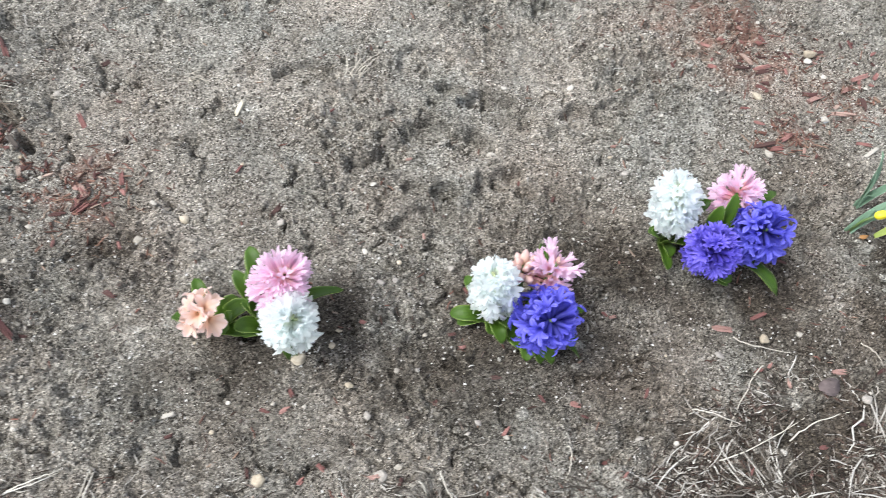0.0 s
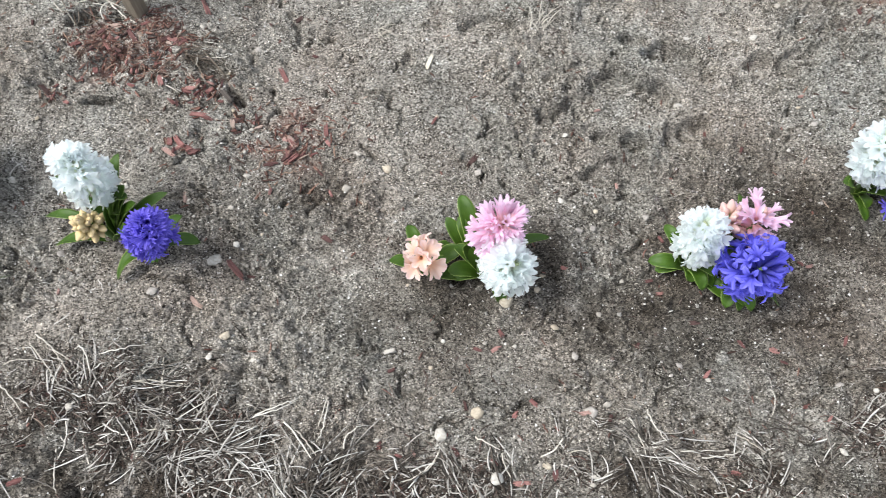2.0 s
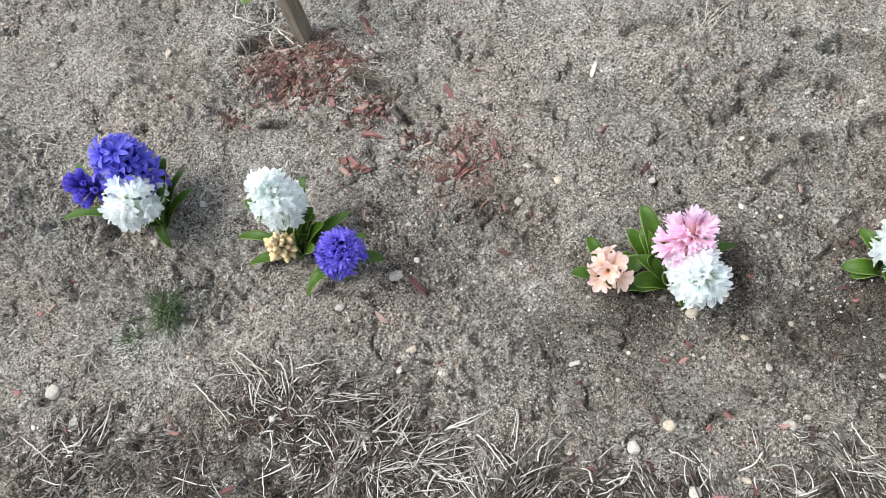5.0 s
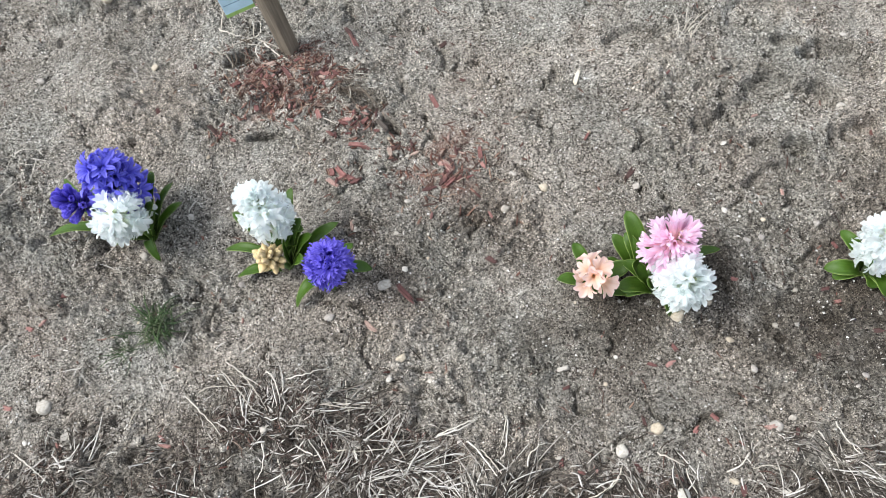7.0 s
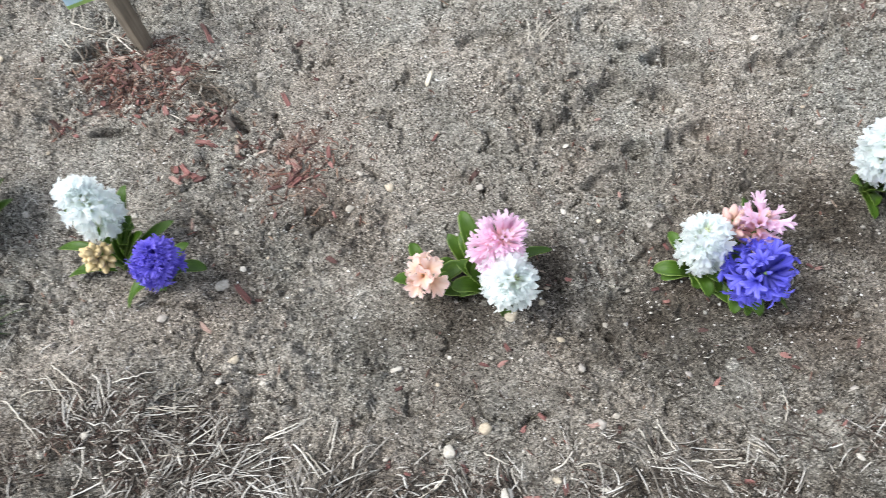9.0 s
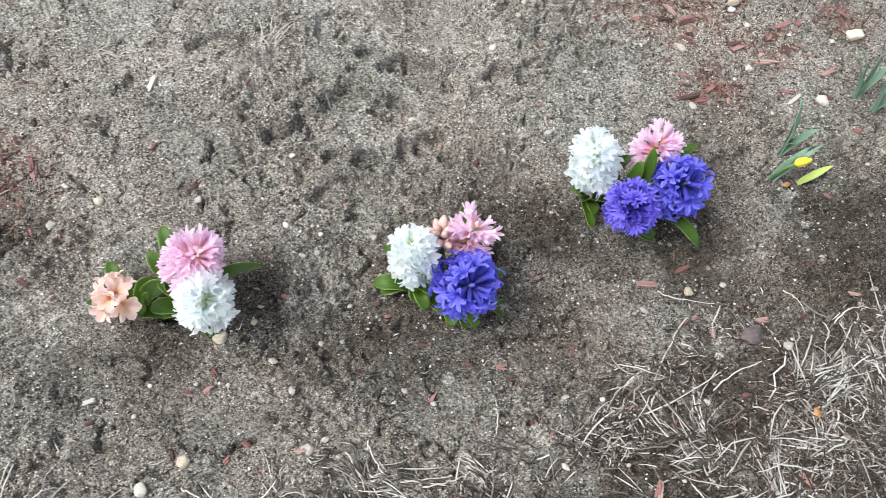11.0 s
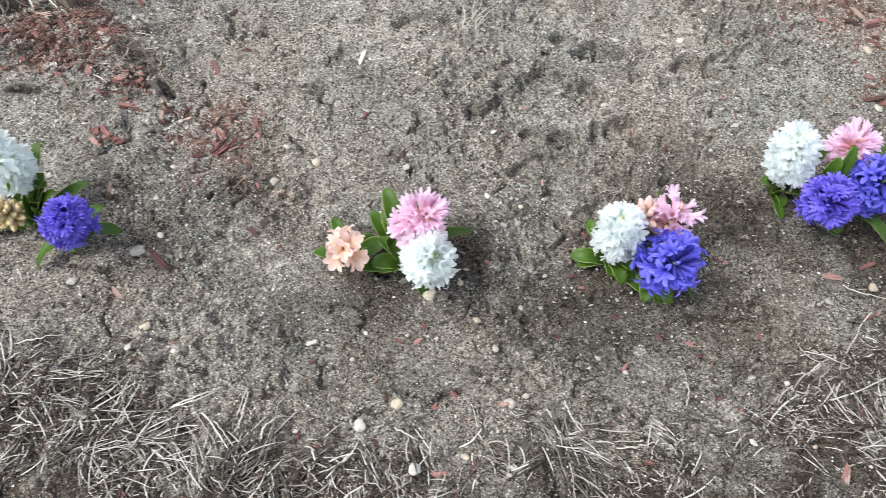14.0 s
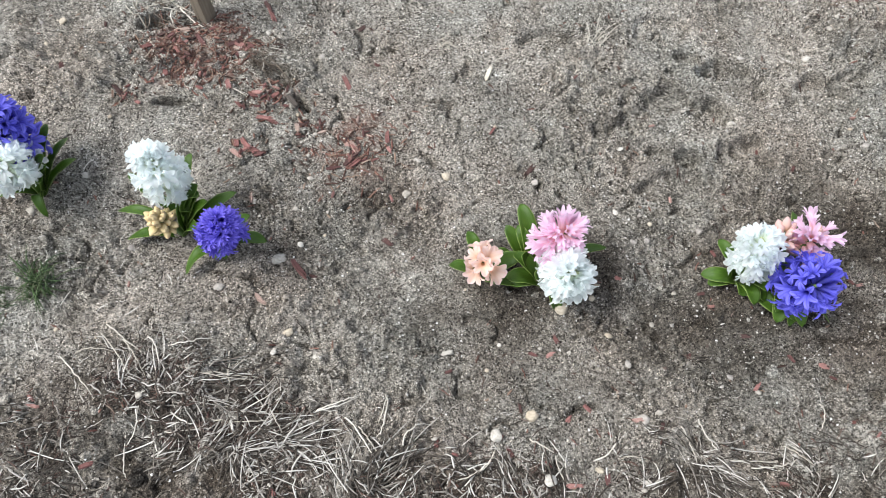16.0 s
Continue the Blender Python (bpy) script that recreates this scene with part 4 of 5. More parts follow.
GREY = [
    (-1.204, 0.859, 0.017), (-0.557, 0.368, 0.015), (-0.713, 0.426, 0.014), (-0.08, 0.592, 0.013), (0.076, 0.492, 0.013), (0.097, 0.496, 0.011), (0.085, 0.216, 0.021),
    (-0.471, 0.83, 0.014), (0.179, 0.519, 0.012), (0.214, 0.292, 0.009), (0.064, 0.295, 0.012), (0.569, 0.396, 0.013), (0.769, 0.33, 0.016), (0.464, 0.704, 0.012), (0.435, 0.272, 0.011),
]


def pebble(x, y, size, tone, seed):
    r = random.Random(seed)
    k = r.randrange(len(SHAPES))
    if (k, tone) not in COLOURED:
        me = SHAPES[k].copy()
        me.materials.append(PEBBLE[tone])
        COLOURED[k, tone] = me
    ob = new("pebble", COLOURED[k, tone])
    ob.matrix_basis = pose(x, y, ground_z(x, y) + (0.18 if y < lawn_edge(x) - 0.03 else 0.14) * size + 0.0010, r.uniform(-15, 15), r.uniform(-15, 15), r.uniform(-55, 55) + r.choice((0, 180))) @ Matrix.Scale(size * r.uniform(0.95, 1.08), 4)
    words = {"w": "smooth pale whitish pebble lying on the soil", "t": "rounded tan sandstone pebble on the soil", "g": "dull grey pebble half sunk in soil"}
    return tagged(ob, words[tone], "pebble", "pebbles on the soil")


seed = 500
for rows, tone in ((PALE_A, "w"), (PALE_B, "w"), (TAN, "t"), (GREY, "g")):
    for x, y, size in rows:
        seed += 1
        pebble(x, y, size, tone, seed)
for i in range(150):
    x, y = rng.uniform(-1.35, 1.15), rng.uniform(0.08, 1.12)
    pebble(x, y, rng.uniform(0.004, 0.009), "wwgt"[i % 4], 900 + i)


# ---- red mulch chips ----
def chip_mesh(k):
    """A split wood chip of unit length, width and thickness: a few slivers side by side, with frayed ends."""
    r = random.Random(40 + k)
    verts, faces = [], []
    slivers = 2 + k % 3
    bend = r.uniform(-0.16, 0.16)
    for s in range(slivers):
        lo, hi = -0.5 + s / slivers, -0.5 + (s + 1.3) / slivers
        first, last = -0.5 + r.choice((0.0, 0.05, 0.22)) * r.random(), 0.5 - r.choice((0.0, 0.08, 0.40)) * r.random()
        lift, fan = r.uniform(-0.22, 0.22), r.uniform(-0.22, 0.22)
        n = 4
        base = len(verts)
        for i in range(n + 1):
            q = i / n
            x = first + (last - first) * q
            thin = 1.0 if 0 < i < n else r.uniform(0.15, 0.75)
            mid = (lo + hi) / 2 + fan * max(0.0, q - 0.45) + bend * math.sin(math.pi * (x + 0.5)) * 2
            half = (hi - lo) / 2 * thin * r.uniform(0.8, 1.1)
            skew = r.uniform(-0.06, 0.06) if i in (0, n) else 0.0
            for cy, cz in ((-1, -0.45), (1, -0.40), (0.85, 0.42), (-0.85, 0.46)):
                verts.append((x + skew * cy, mid + half * cy, cz * (0.6 + 0.4 * thin) + lift + r.uniform(-0.10, 0.10)))
        for i in range(n):
            for j in range(4):
                c, d = base + i * 4 + j, base + i * 4 + (j + 1) % 4
                faces.append((c, d, d + 4, c + 4))
        faces += [(base + 3, base + 2, base + 1, base), tuple(base + n * 4 + j for j in range(4))]
    return mesh_from("mulch_chip", verts, faces, [MULCH])


CHIPS = [chip_mesh(k) for k in range(12)]
CHIP_ROWS_A = [
    (-0.442, 0.413, 0.050, -44), (-0.425, 0.407, 0.026, -17), (-0.497, 0.36, 0.037, -34), (-0.311, 0.544, 0.018, -66), (-0.334, 0.587, 0.014, -45), (-0.578, 0.918, 0.033, -64),
    (-0.934, 0.773, 0.026, -67), (-0.813, 0.72, 0.031, -45), (-0.567, 0.627, 0.023, -41), (-0.548, 0.616, 0.026, -32), (-0.041, 0.327, 0.018, -60), (-0.073, 0.301, 0.016, -12),
    (-0.046, 0.302, 0.016, 22), (0.156, 0.314, 0.014, -68), (0.138, 0.573, 0.017, -82), (0.194, 0.401, 0.012, 11), (0.24, 0.357, 0.019, 6), (-0.088, 0.22, 0.018, -79),
    (0.007, 0.227, 0.014, -41), (0.077, 0.215, 0.017, 14), (-0.017, 0.209, 0.016, 53), (-0.1, 0.158, 0.021, -57), (-0.965, 0.159, 0.022, -26), (-0.794, 0.167, 0.021, -11),
]
CHIP_ROWS_B = [
    (-0.8, 0.178, 0.016, -39), (-0.674, 0.209, 0.022, -2), (-0.307, 0.464, 0.021, -22), (-0.09, 0.617, 0.026, 55), (0.053, 0.431, 0.022, -22), (0.577, 0.436, 0.032, -3),
    (0.639, 0.458, 0.026, 24), (0.626, 0.376, 0.017, 15), (0.405, 0.449, 0.016, -41), (0.304, 0.325, 0.015, -48), (0.35, 0.319, 0.016, -8), (0.907, 0.581, 0.014, -52),
    (0.743, 0.947, 0.036, 20), (0.745, 0.939, 0.032, 19), (0.926, 0.935, 0.044, 26), (0.915, 0.873, 0.032, -99), (0.718, 0.78, 0.04, 10), (1.054, 0.976, 0.04, -88),
]
CHIP_ROWS_C = [
    (1.044, 0.941, 0.04, -101), (0.966, 0.777, 0.024, -27), (0.746, 0.143, 0.034, -64), (0.535, 0.14, 0.025, -113), (0.75, 0.298, 0.022, -14), (0.744, 0.375, 0.025, 4),
    (0.809, 0.377, 0.016, 24), (0.818, 0.301, 0.018, -14), (0.897, 0.411, 0.022, -14), (0.8, 0.984, 0.02, -79), (0.903, 0.7, 0.023, -22),
]

CHIP_ROWS_D = [
    (0.702, 0.941, 0.037, 6), (0.718, 0.964, 0.035, -72), (0.903, 0.915, 0.036, 28), (0.824, 0.896, 0.035, 2), (0.835, 0.888, 0.042, 28), (0.878, 0.855, 0.046, -11),
    (0.872, 0.851, 0.035, 24), (1.031, 0.931, 0.036, -93), (0.985, 0.833, 0.039, 21), (0.896, 0.788, 0.025, -18), (0.756, 0.794, 0.032, 36), (0.736, 0.775, 0.029, 0),
    (0.766, 0.837, 0.016, -11), (0.718, 0.826, 0.02, -18), (0.738, 0.903, 0.023, -34), (0.991, 0.698, 0.019, -21), (0.698, 0.856, 0.02, -6), (-0.4, 0.646, 0.017, -59),
    (-0.387, 0.64, 0.021, -41), (-0.388, 0.619, 0.023, -77), (-0.384, 0.609, 0.029, 38), (-0.331, 0.663, 0.027, -77), (-0.326, 0.643, 0.019, -51),
]
CHIP_ROWS_E = [
    (-0.348, 0.622, 0.012, 27), (-0.536, 0.682, 0.029, -20), (-0.552, 0.738, 0.013, -32), (-0.542, 0.731, 0.016, 22), (-0.363, 0.665, 0.013, -27), (-0.408, 0.545, 0.012, 81),
    (-0.688, 0.09, 0.02, 30), (-0.532, 0.131, 0.012, 76), (-0.655, 0.062, 0.012, 58), (-0.42, 0.075, 0.013, -45), (-0.178, 0.147, 0.014, -17), (-0.156, 0.152, 0.012, -49),
    (-0.047, 0.144, 0.012, -48), (0.038, 0.132, 0.02, -75), (-0.01, 0.119, 0.027, 0), (-0.196, 0.266, 0.013, 23),
]

CHIP_ROWS_G = [
    (0.155, 0.315, 0.016, 65), (0.251, 0.28, 0.02, 60), (0.415, 0.448, 0.014, 20), (0.453, 0.337, 0.018, 75), (0.643, 0.383, 0.012, 60), (0.668, 0.357, 0.016, 80), (0.58, 0.228, 0.014, 60),
    (0.388, 0.243, 0.015, 10), (0.406, 0.22, 0.012, 50), (0.277, 0.144, 0.014, -15), (0.11, 0.208, 0.014, 70), (0.539, 0.139, 0.03, 70), (0.689, 0.263, 0.014, 10), (0.477, 0.194, 0.012, 40),
]
CHIP_ROWS_F = [
    (-0.589, 0.934, 0.032, -58), (-0.416, 0.771, 0.036, -59), (-0.595, 0.706, 0.019, -44), (-0.57, 0.631, 0.026, -49), (-0.579, 0.608, 0.028, -29), (-0.544, 0.613, 0.023, 16), (-0.386, 0.617, 0.034, 40), (-0.387, 0.642, 0.029, -55), (-0.41, 0.906, 0.019, 32), (-0.62, 0.744, 0.024, -67),
    (-0.538, 0.735, 0.021, 47), (-0.545, 0.684, 0.032, -2), (-0.634, 0.853, 0.033, 41), (-0.617, 0.829, 0.028, 66), (-0.7, 0.854, 0.034, -49), (-0.742, 0.873, 0.036, 9), (-0.415, 0.598, 0.024, 4), (-0.473, 0.676, 0.016, 45), (-0.401, 0.655, 0.014, 77), (-0.486, 0.668, 0.019, -66),
]
# knots of splinters where a larger chip has come apart
KNOTS = [(-0.568, 0.619), (-0.546, 0.739), (-0.379, 0.631), (-0.559, 0.716), (-0.47, 0.678), (-0.632, 0.849), (-0.742, 0.855), (-0.381, 0.672), (-0.802, 0.725)]


def chip(x, y, length, turn, seed):
    r = random.Random(seed)
    ob = new("mulch_chip", CHIPS[r.randrange(len(CHIPS))])
    wide, thick = max(0.0024, min(0.0076, length * r.uniform(0.18, 0.40))), r.uniform(0.0022, 0.0042)
    ob.matrix_basis = pose(x, y, ground_z(x, y) + 0.35 * thick + 0.0012, r.uniform(-30, 30), r.uniform(-14, 14), turn) @ Matrix.Diagonal((length, wide, thick, 1))
    return tagged(ob, "red-dyed wood mulch chip lying on bare soil", "wood chip", "scattered red mulch chips")


seed = 2000
for x, y, length, turn in CHIP_ROWS_A + CHIP_ROWS_B + CHIP_ROWS_C + CHIP_ROWS_D + CHIP_ROWS_E + CHIP_ROWS_F + CHIP_ROWS_G:
    seed += 1
    chip(x, y, length, turn, seed)
for i in range(100):
    if i % 3:
        cx, cy, spread_r = MULCH_PILES[int(rng.integers(len(MULCH_PILES)))]
        x, y = cx + rng.normal() * spread_r * 0.9, cy + rng.normal() * spread_r * 0.75
    else:
        x, y = rng.uniform(-1.25, 1.1), rng.uniform(0.1, 1.05)
    chip(x, y, rng.uniform(0.007, 0.020), rng.uniform(0, 360), 3000 + i)

for i in range(80):
    if i < 50:
        cx, cy = KNOTS[i % len(KNOTS)]
        x, y = cx + rng.normal() * 0.016, cy + rng.normal() * 0.012
    else:
        x, y = rng.uniform(0.62, 0.97), rng.uniform(0.92, 1.08)
    chip(x, y, rng.uniform(0.008, 0.020), rng.uniform(0, 360), 4000 + i)


def small_chips(n):
    """The small broken chips between the larger ones, too many to count."""
    piles = np.array(MULCH_PILES)
    verts, faces = [], []
    base = [(np.array([v.co[:] for v in me.vertices]), [tuple(p.vertices) for p in me.polygons]) for me in CHIPS]
    for i in range(n):
        v0, f0 = base[int(rng.integers(len(base)))]
        cx, cy, spread_r = piles[int(rng.integers(len(piles)))] if i % 3 else (*KNOTS[i // 3 % len(KNOTS)], 0.022)
        x, y = cx + rng.normal() * spread_r * 1.1, cy + rng.normal() * spread_r * 0.8
        length, turn = rng.uniform(0.005, 0.016), rng.uniform(0, 360)
        m = pose(x, y, ground_z(x, y) + 0.002, rng.uniform(-35, 35), rng.uniform(-15, 15), turn) @ Matrix.Diagonal((length, max(0.0018, length * rng.uniform(0.14, 0.3)), 0.0022, 1))
        faces += [tuple(k + len(verts) for k in f) for f in f0]
        verts += [tuple(m @ Vector(v)) for v in v0]
    return tagged(new("small_mulch_chips", mesh_from("small_mulch_chips", verts, faces, [SHRED])), "small broken bits of faded red mulch", "mulch", kind="stuff")


small_chips(520)


def scatter_strands(name, n, place, length, half, mat, bend=0.35, lift=0.006, flat=0.5, k=5):
    """Short bent strands that lie on the soil at the places given."""
    x, y = place
    turn = rng.uniform(0, math.tau, n)
    ln = length(n)
    d = np.stack([np.cos(turn), np.sin(turn)], -1) * ln[:, None] * 0.5
    c = np.stack([x, y], -1)
    off = np.stack([-d[:, 1], d[:, 0]], -1) * rng.uniform(-bend, bend, n)[:, None] * 2
    p0, p1, p2 = c - d, c + off, c + d
    z0, z1, z2 = (height(p[:, 0], p[:, 1]) for p in (p0, p1, p2))
    up = np.abs(rng.normal(0, lift, n))
    paths = bent(np.column_stack([p0, z0 + 0.001]), np.column_stack([p1, np.maximum(z1, (z0 + z2) / 2) + up]), np.column_stack([p2, z2 + 0.001 + up * rng.uniform(0, 1, n)]), k)
    kink = rng.normal(0, 1, (n, 1)) * np.array([[-0.4, 0.7, -0.7, 0.7, -0.4]])[:, :k] * np.abs(rng.normal(0, 0.04, (n, 1))) * ln[:, None]
    paths[:, :, 0] -= np.sin(turn)[:, None] * kink
    paths[:, :, 1] += np.cos(turn)[:, None] * kink
    hw = half(n)[:, None] * np.array([0.6, 1.0, 1.0, 0.85, 0.25])[None, :k]
    return new(name, strands(name, paths, hw, mat, flat))


# fine red shreds round the piles
n = 1500
pick = rng.choice(len(MULCH_PILES), n, p=np.array([5, 2, 2.5, 2, 2.5, 1.2, 1, 3.4, 3.6, 1.8, 1.6, 0.9, 3]) / 30.5)
piles = np.array(MULCH_PILES)
sx = piles[pick, 0] + rng.normal(size=n) * piles[pick, 2] * 0.85
sy = piles[pick, 1] + rng.normal(size=n) * piles[pick, 2] * 0.7
tagged(scatter_strands("mulch_shreds", n, (sx, sy), lambda k: 0.004 + 0.024 * rng.random(k) ** 1.8, lambda k: rng.uniform(0.0005, 0.0017, k), SHRED, 0.08, 0.002, 0.5),
       "fine shreds of faded red mulch on soil", "mulch", kind="stuff")
n = 520
tagged(scatter_strands("loose_mulch_shreds", n, (rng.uniform(-1.35, 1.15, n), rng.uniform(0.08, 1.1, n)), lambda k: rng.uniform(0.005, 0.018, k), lambda k: rng.uniform(0.0007, 0.0016, k), SHRED, 0.2, 0.002, 0.6),
       "thin scatter of faded red mulch shreds", "mulch", kind="stuff")


# ---- soil crumbs and grit ----
def crumbs(name, n, lo, hi, power, mat, label):
    x, y = rng.uniform(-1.5, 1.25, n), rng.uniform(0.0, 1.25, n)
    size = lo + (hi - lo) * rng.random(n) ** power
    oct_v = np.array([(1, 0, 0), (-1, 0, 0), (0, 1, 0), (0, -1, 0), (0, 0, 1), (0, 0, -1)], float)
    oct_f = np.array([(0, 2, 4), (2, 1, 4), (1, 3, 4), (3, 0, 4), (2, 0, 5), (1, 2, 5), (3, 1, 5), (0, 3, 5)])
    jit = rng.uniform(0.6, 1.3, (n, 6, 1))
    a = rng.uniform(0, math.tau, n)
    c, s = np.cos(a)[:, None], np.sin(a)[:, None]
    v = oct_v[None] * jit + rng.uniform(-0.3, 0.3, (n, 6, 3))
    v = np.stack([v[..., 0] * c - v[..., 1] * s, v[..., 0] * s + v[..., 1] * c, v[..., 2] * 0.75], -1) * (size / 2)[:, None, None]
    v += np.stack([x, y, height(x, y) + 0.12 * size], -1)[:, None, :]
    f = (oct_f[None] + 6 * np.arange(n)[:, None, None]).reshape(-1, 3)
    return tagged(new(name, mesh_from(name, v.reshape(-1, 3), f.tolist(), [mat])), label, "soil", kind="stuff")


def grains_of_soil(n):
    """Loose grains that cover the bed: small four-sided lumps, seated in the soil."""
    x, y = rng.uniform(-1.42, 1.18, n), rng.uniform(0.02, 1.14, n)
    keep = rng.random(n) < np.clip(0.65 + 0.7 * wave(x, y, 0.05, 50) + 0.35 * wave(x, y, 0.014, 51), 0.25, 1)
    x, y = x[keep], y[keep]
    n = len(x)
    size = 0.0015 + 0.0036 * rng.random(n) ** 4.5
    tone = rng.random(n)
    tone = np.where(size > 0.0026, 0.28 + 0.42 * tone, tone)
    a = rng.uniform(0, math.tau, (n, 1)) + np.array([[0, 1.57, 3.14, 4.71]]) + rng.uniform(-0.4, 0.4, (n, 4))
    rad = rng.uniform(0.4, 0.75, (n, 4)) * size[:, None]
    z = height(x, y)
    tilt = rng.uniform(-0.25, 0.25, (n, 4)) * size[:, None] - 0.12 * size[:, None]
    rim = np.stack([x[:, None] + rad * np.cos(a), y[:, None] + rad * np.sin(a), z[:, None] + tilt], -1)
    apex = np.stack([x + rng.uniform(-0.25, 0.25, n) * size, y + rng.uniform(-0.25, 0.25, n) * size, z + size * rng.uniform(0.3, 0.7, n)], -1)
    v = np.concatenate([rim, apex[:, None]], 1).reshape(-1, 3).astype(np.float32)
    f = np.array([(0, 1, 4), (1, 2, 4), (2, 3, 4), (3, 0, 4)], dtype=np.int32)
    f = (f[None] + 5 * np.arange(n, dtype=np.int32)[:, None, None]).reshape(-1)
    me = bpy.data.meshes.new("soil_grains")
    me.vertices.add(len(v))
    me.vertices.foreach_set("co", v.ravel())
    me.loops.add(len(f))
    me.loops.foreach_set("vertex_index", f)
    me.polygons.add(len(f) // 3)
    me.polygons.foreach_set("loop_start", np.arange(0, len(f), 3, dtype=np.int32))
    me.polygons.foreach_set("loop_total", np.full(len(f) // 3, 3, dtype=np.int32))
    me.update(calc_edges=True)
    me.materials.append(GRAIN)
    me.attributes.new("humus_shade", "FLOAT", "POINT").data.foreach_set("value", np.repeat(humus_shade(x, y), 5).astype(np.float32))
    me.attributes.new("tone", "FLOAT", "POINT").data.foreach_set("value", np.repeat(tone, 5).astype(np.float32))
    return tagged(new("soil_grains", me), "loose sandy grains and crumbs of dry grey-brown soil", "soil", kind="stuff")


grains_of_soil(440000)
crumbs("soil_crumbs", 2600, 0.0030, 0.0075, 2.4, CRUMB, "loose dry crumbs of grey-brown soil")
crumbs("dark_crumbs", 15000, 0.0012, 0.0046, 2.4, HUMUS_CRUMB, "tiny dark crumbs of rotted plant matter")
crumbs("quartz_grit", 17000, 0.0014, 0.0046, 2.6, GRIT, "pale quartz grit in the soil")


def clods(n):
    """Lumps of caked soil, half sunk."""
    bm = bmesh.new()
    bmesh.ops.create_icosphere(bm, subdivisions=2, radius=0.5)
    v0 = np.array([v.co[:] for v in bm.verts])
    f0 = np.array([[v.index for v in f.verts] for f in bm.faces])
    bm.free()
    x, y = rng.uniform(-1.4, 1.15, n), rng.uniform(0.03, 1.15, n)
    size = 0.006 + 0.014 * rng.random(n) ** 2.5
    ang = rng.uniform(0, math.tau, n)
    c, s = np.cos(ang)[:, None], np.sin(ang)[:, None]
    v = v0[None] * rng.uniform(0.72, 1.25, (n, len(v0), 1)) * rng.uniform(0.6, 1.3, (n, 1, 3))
    v = np.stack([v[..., 0] * c - v[..., 1] * s, v[..., 0] * s + v[..., 1] * c, v[..., 2] * 0.6], -1) * size[:, None, None]
    v += np.stack([x, y, height(x, y) + 0.05 * size], -1)[:, None, :]
    f = (f0[None] + len(v0) * np.arange(n)[:, None, None]).reshape(-1, 3)
    return tagged(new("soil_clods", mesh_from("soil_clods", v.reshape(-1, 3), f.tolist(), [SOIL])), "small caked clods of grey-brown soil", "soil", kind="stuff")


clods(800)


# ---- dead turf along the bed's edge ----
def turf_places(n, deep=0.30):
    x = rng.uniform(-1.35, 1.15, n * 3)
    y = lawn_edge(x) + 0.05 - (deep + 0.05) * rng.random(n * 3) ** 0.8
    clumpy = np.clip((lawn_edge(x) - y) / 0.06 + 0.25, 0.04, 1) * np.clip(0.42 + 1.2 * wave(x, y, 0.075, 40), 0.03, 1)
    keep = rng.random(n * 3) < clumpy
    return x[keep][:n], y[keep][:n]


px, py = turf_places(22000)
tagged(scatter_strands("grass_litter", len(px), (px, py), lambda k: rng.uniform(0.004, 0.022, k), lambda k: rng.uniform(0.0004, 0.0010, k), LITTER, 0.22, 0.004),
       "matted litter of dead dark grass bits", "dead grass", kind="stuff")
px, py = turf_places(2900)
tagged(scatter_strands("dead_grass", len(px), (px, py), lambda k: 0.008 + 0.040 * rng.random(k) ** 1.8, lambda k: rng.uniform(0.0004, 0.0012, k), STRAW, 0.22, 0.006),
       "bleached dead grass blades lying flat", "dead grass", kind="stuff")
px, py = turf_places(900)
tagged(scatter_strands("long_dead_grass", len(px), (px, py), lambda k: rng.uniform(0.028, 0.085, k), lambda k: rng.uniform(0.0006, 0.0014, k), STRAW, 0.28, 0.009),
       "long bleached grass blades tangled over turf", "dead grass", kind="stuff")
n = 1500
fx = np.where(rng.random(n) < 0.55, rng.uniform(-1.35, -0.62, n), rng.uniform(-1.35, 1.15, n))
fy = np.where(fx < -0.62, rng.uniform(0.16, 0.66, n), rng.uniform(0.1, 1.1, n))
tagged(scatter_strands("straw_bits", n, (fx, fy), lambda k: 0.005 + 0.028 * rng.random(k) ** 2.2, lambda k: rng.uniform(0.0004, 0.0009, k), STRAW, 0.3, 0.004),
       "short pale straw bits scattered on soil", "dead grass", kind="stuff")
n = 1300
tagged(scatter_strands("soil_fibres", n, (rng.uniform(-1.35, 1.15, n), rng.uniform(0.1, 1.1, n)), lambda k: rng.uniform(0.005, 0.028, k), lambda k: rng.uniform(0.0003, 0.0008, k), LITTER, 0.4, 0.003),
       "thin dry root fibres lying on the soil", "root fibres", kind="stuff")


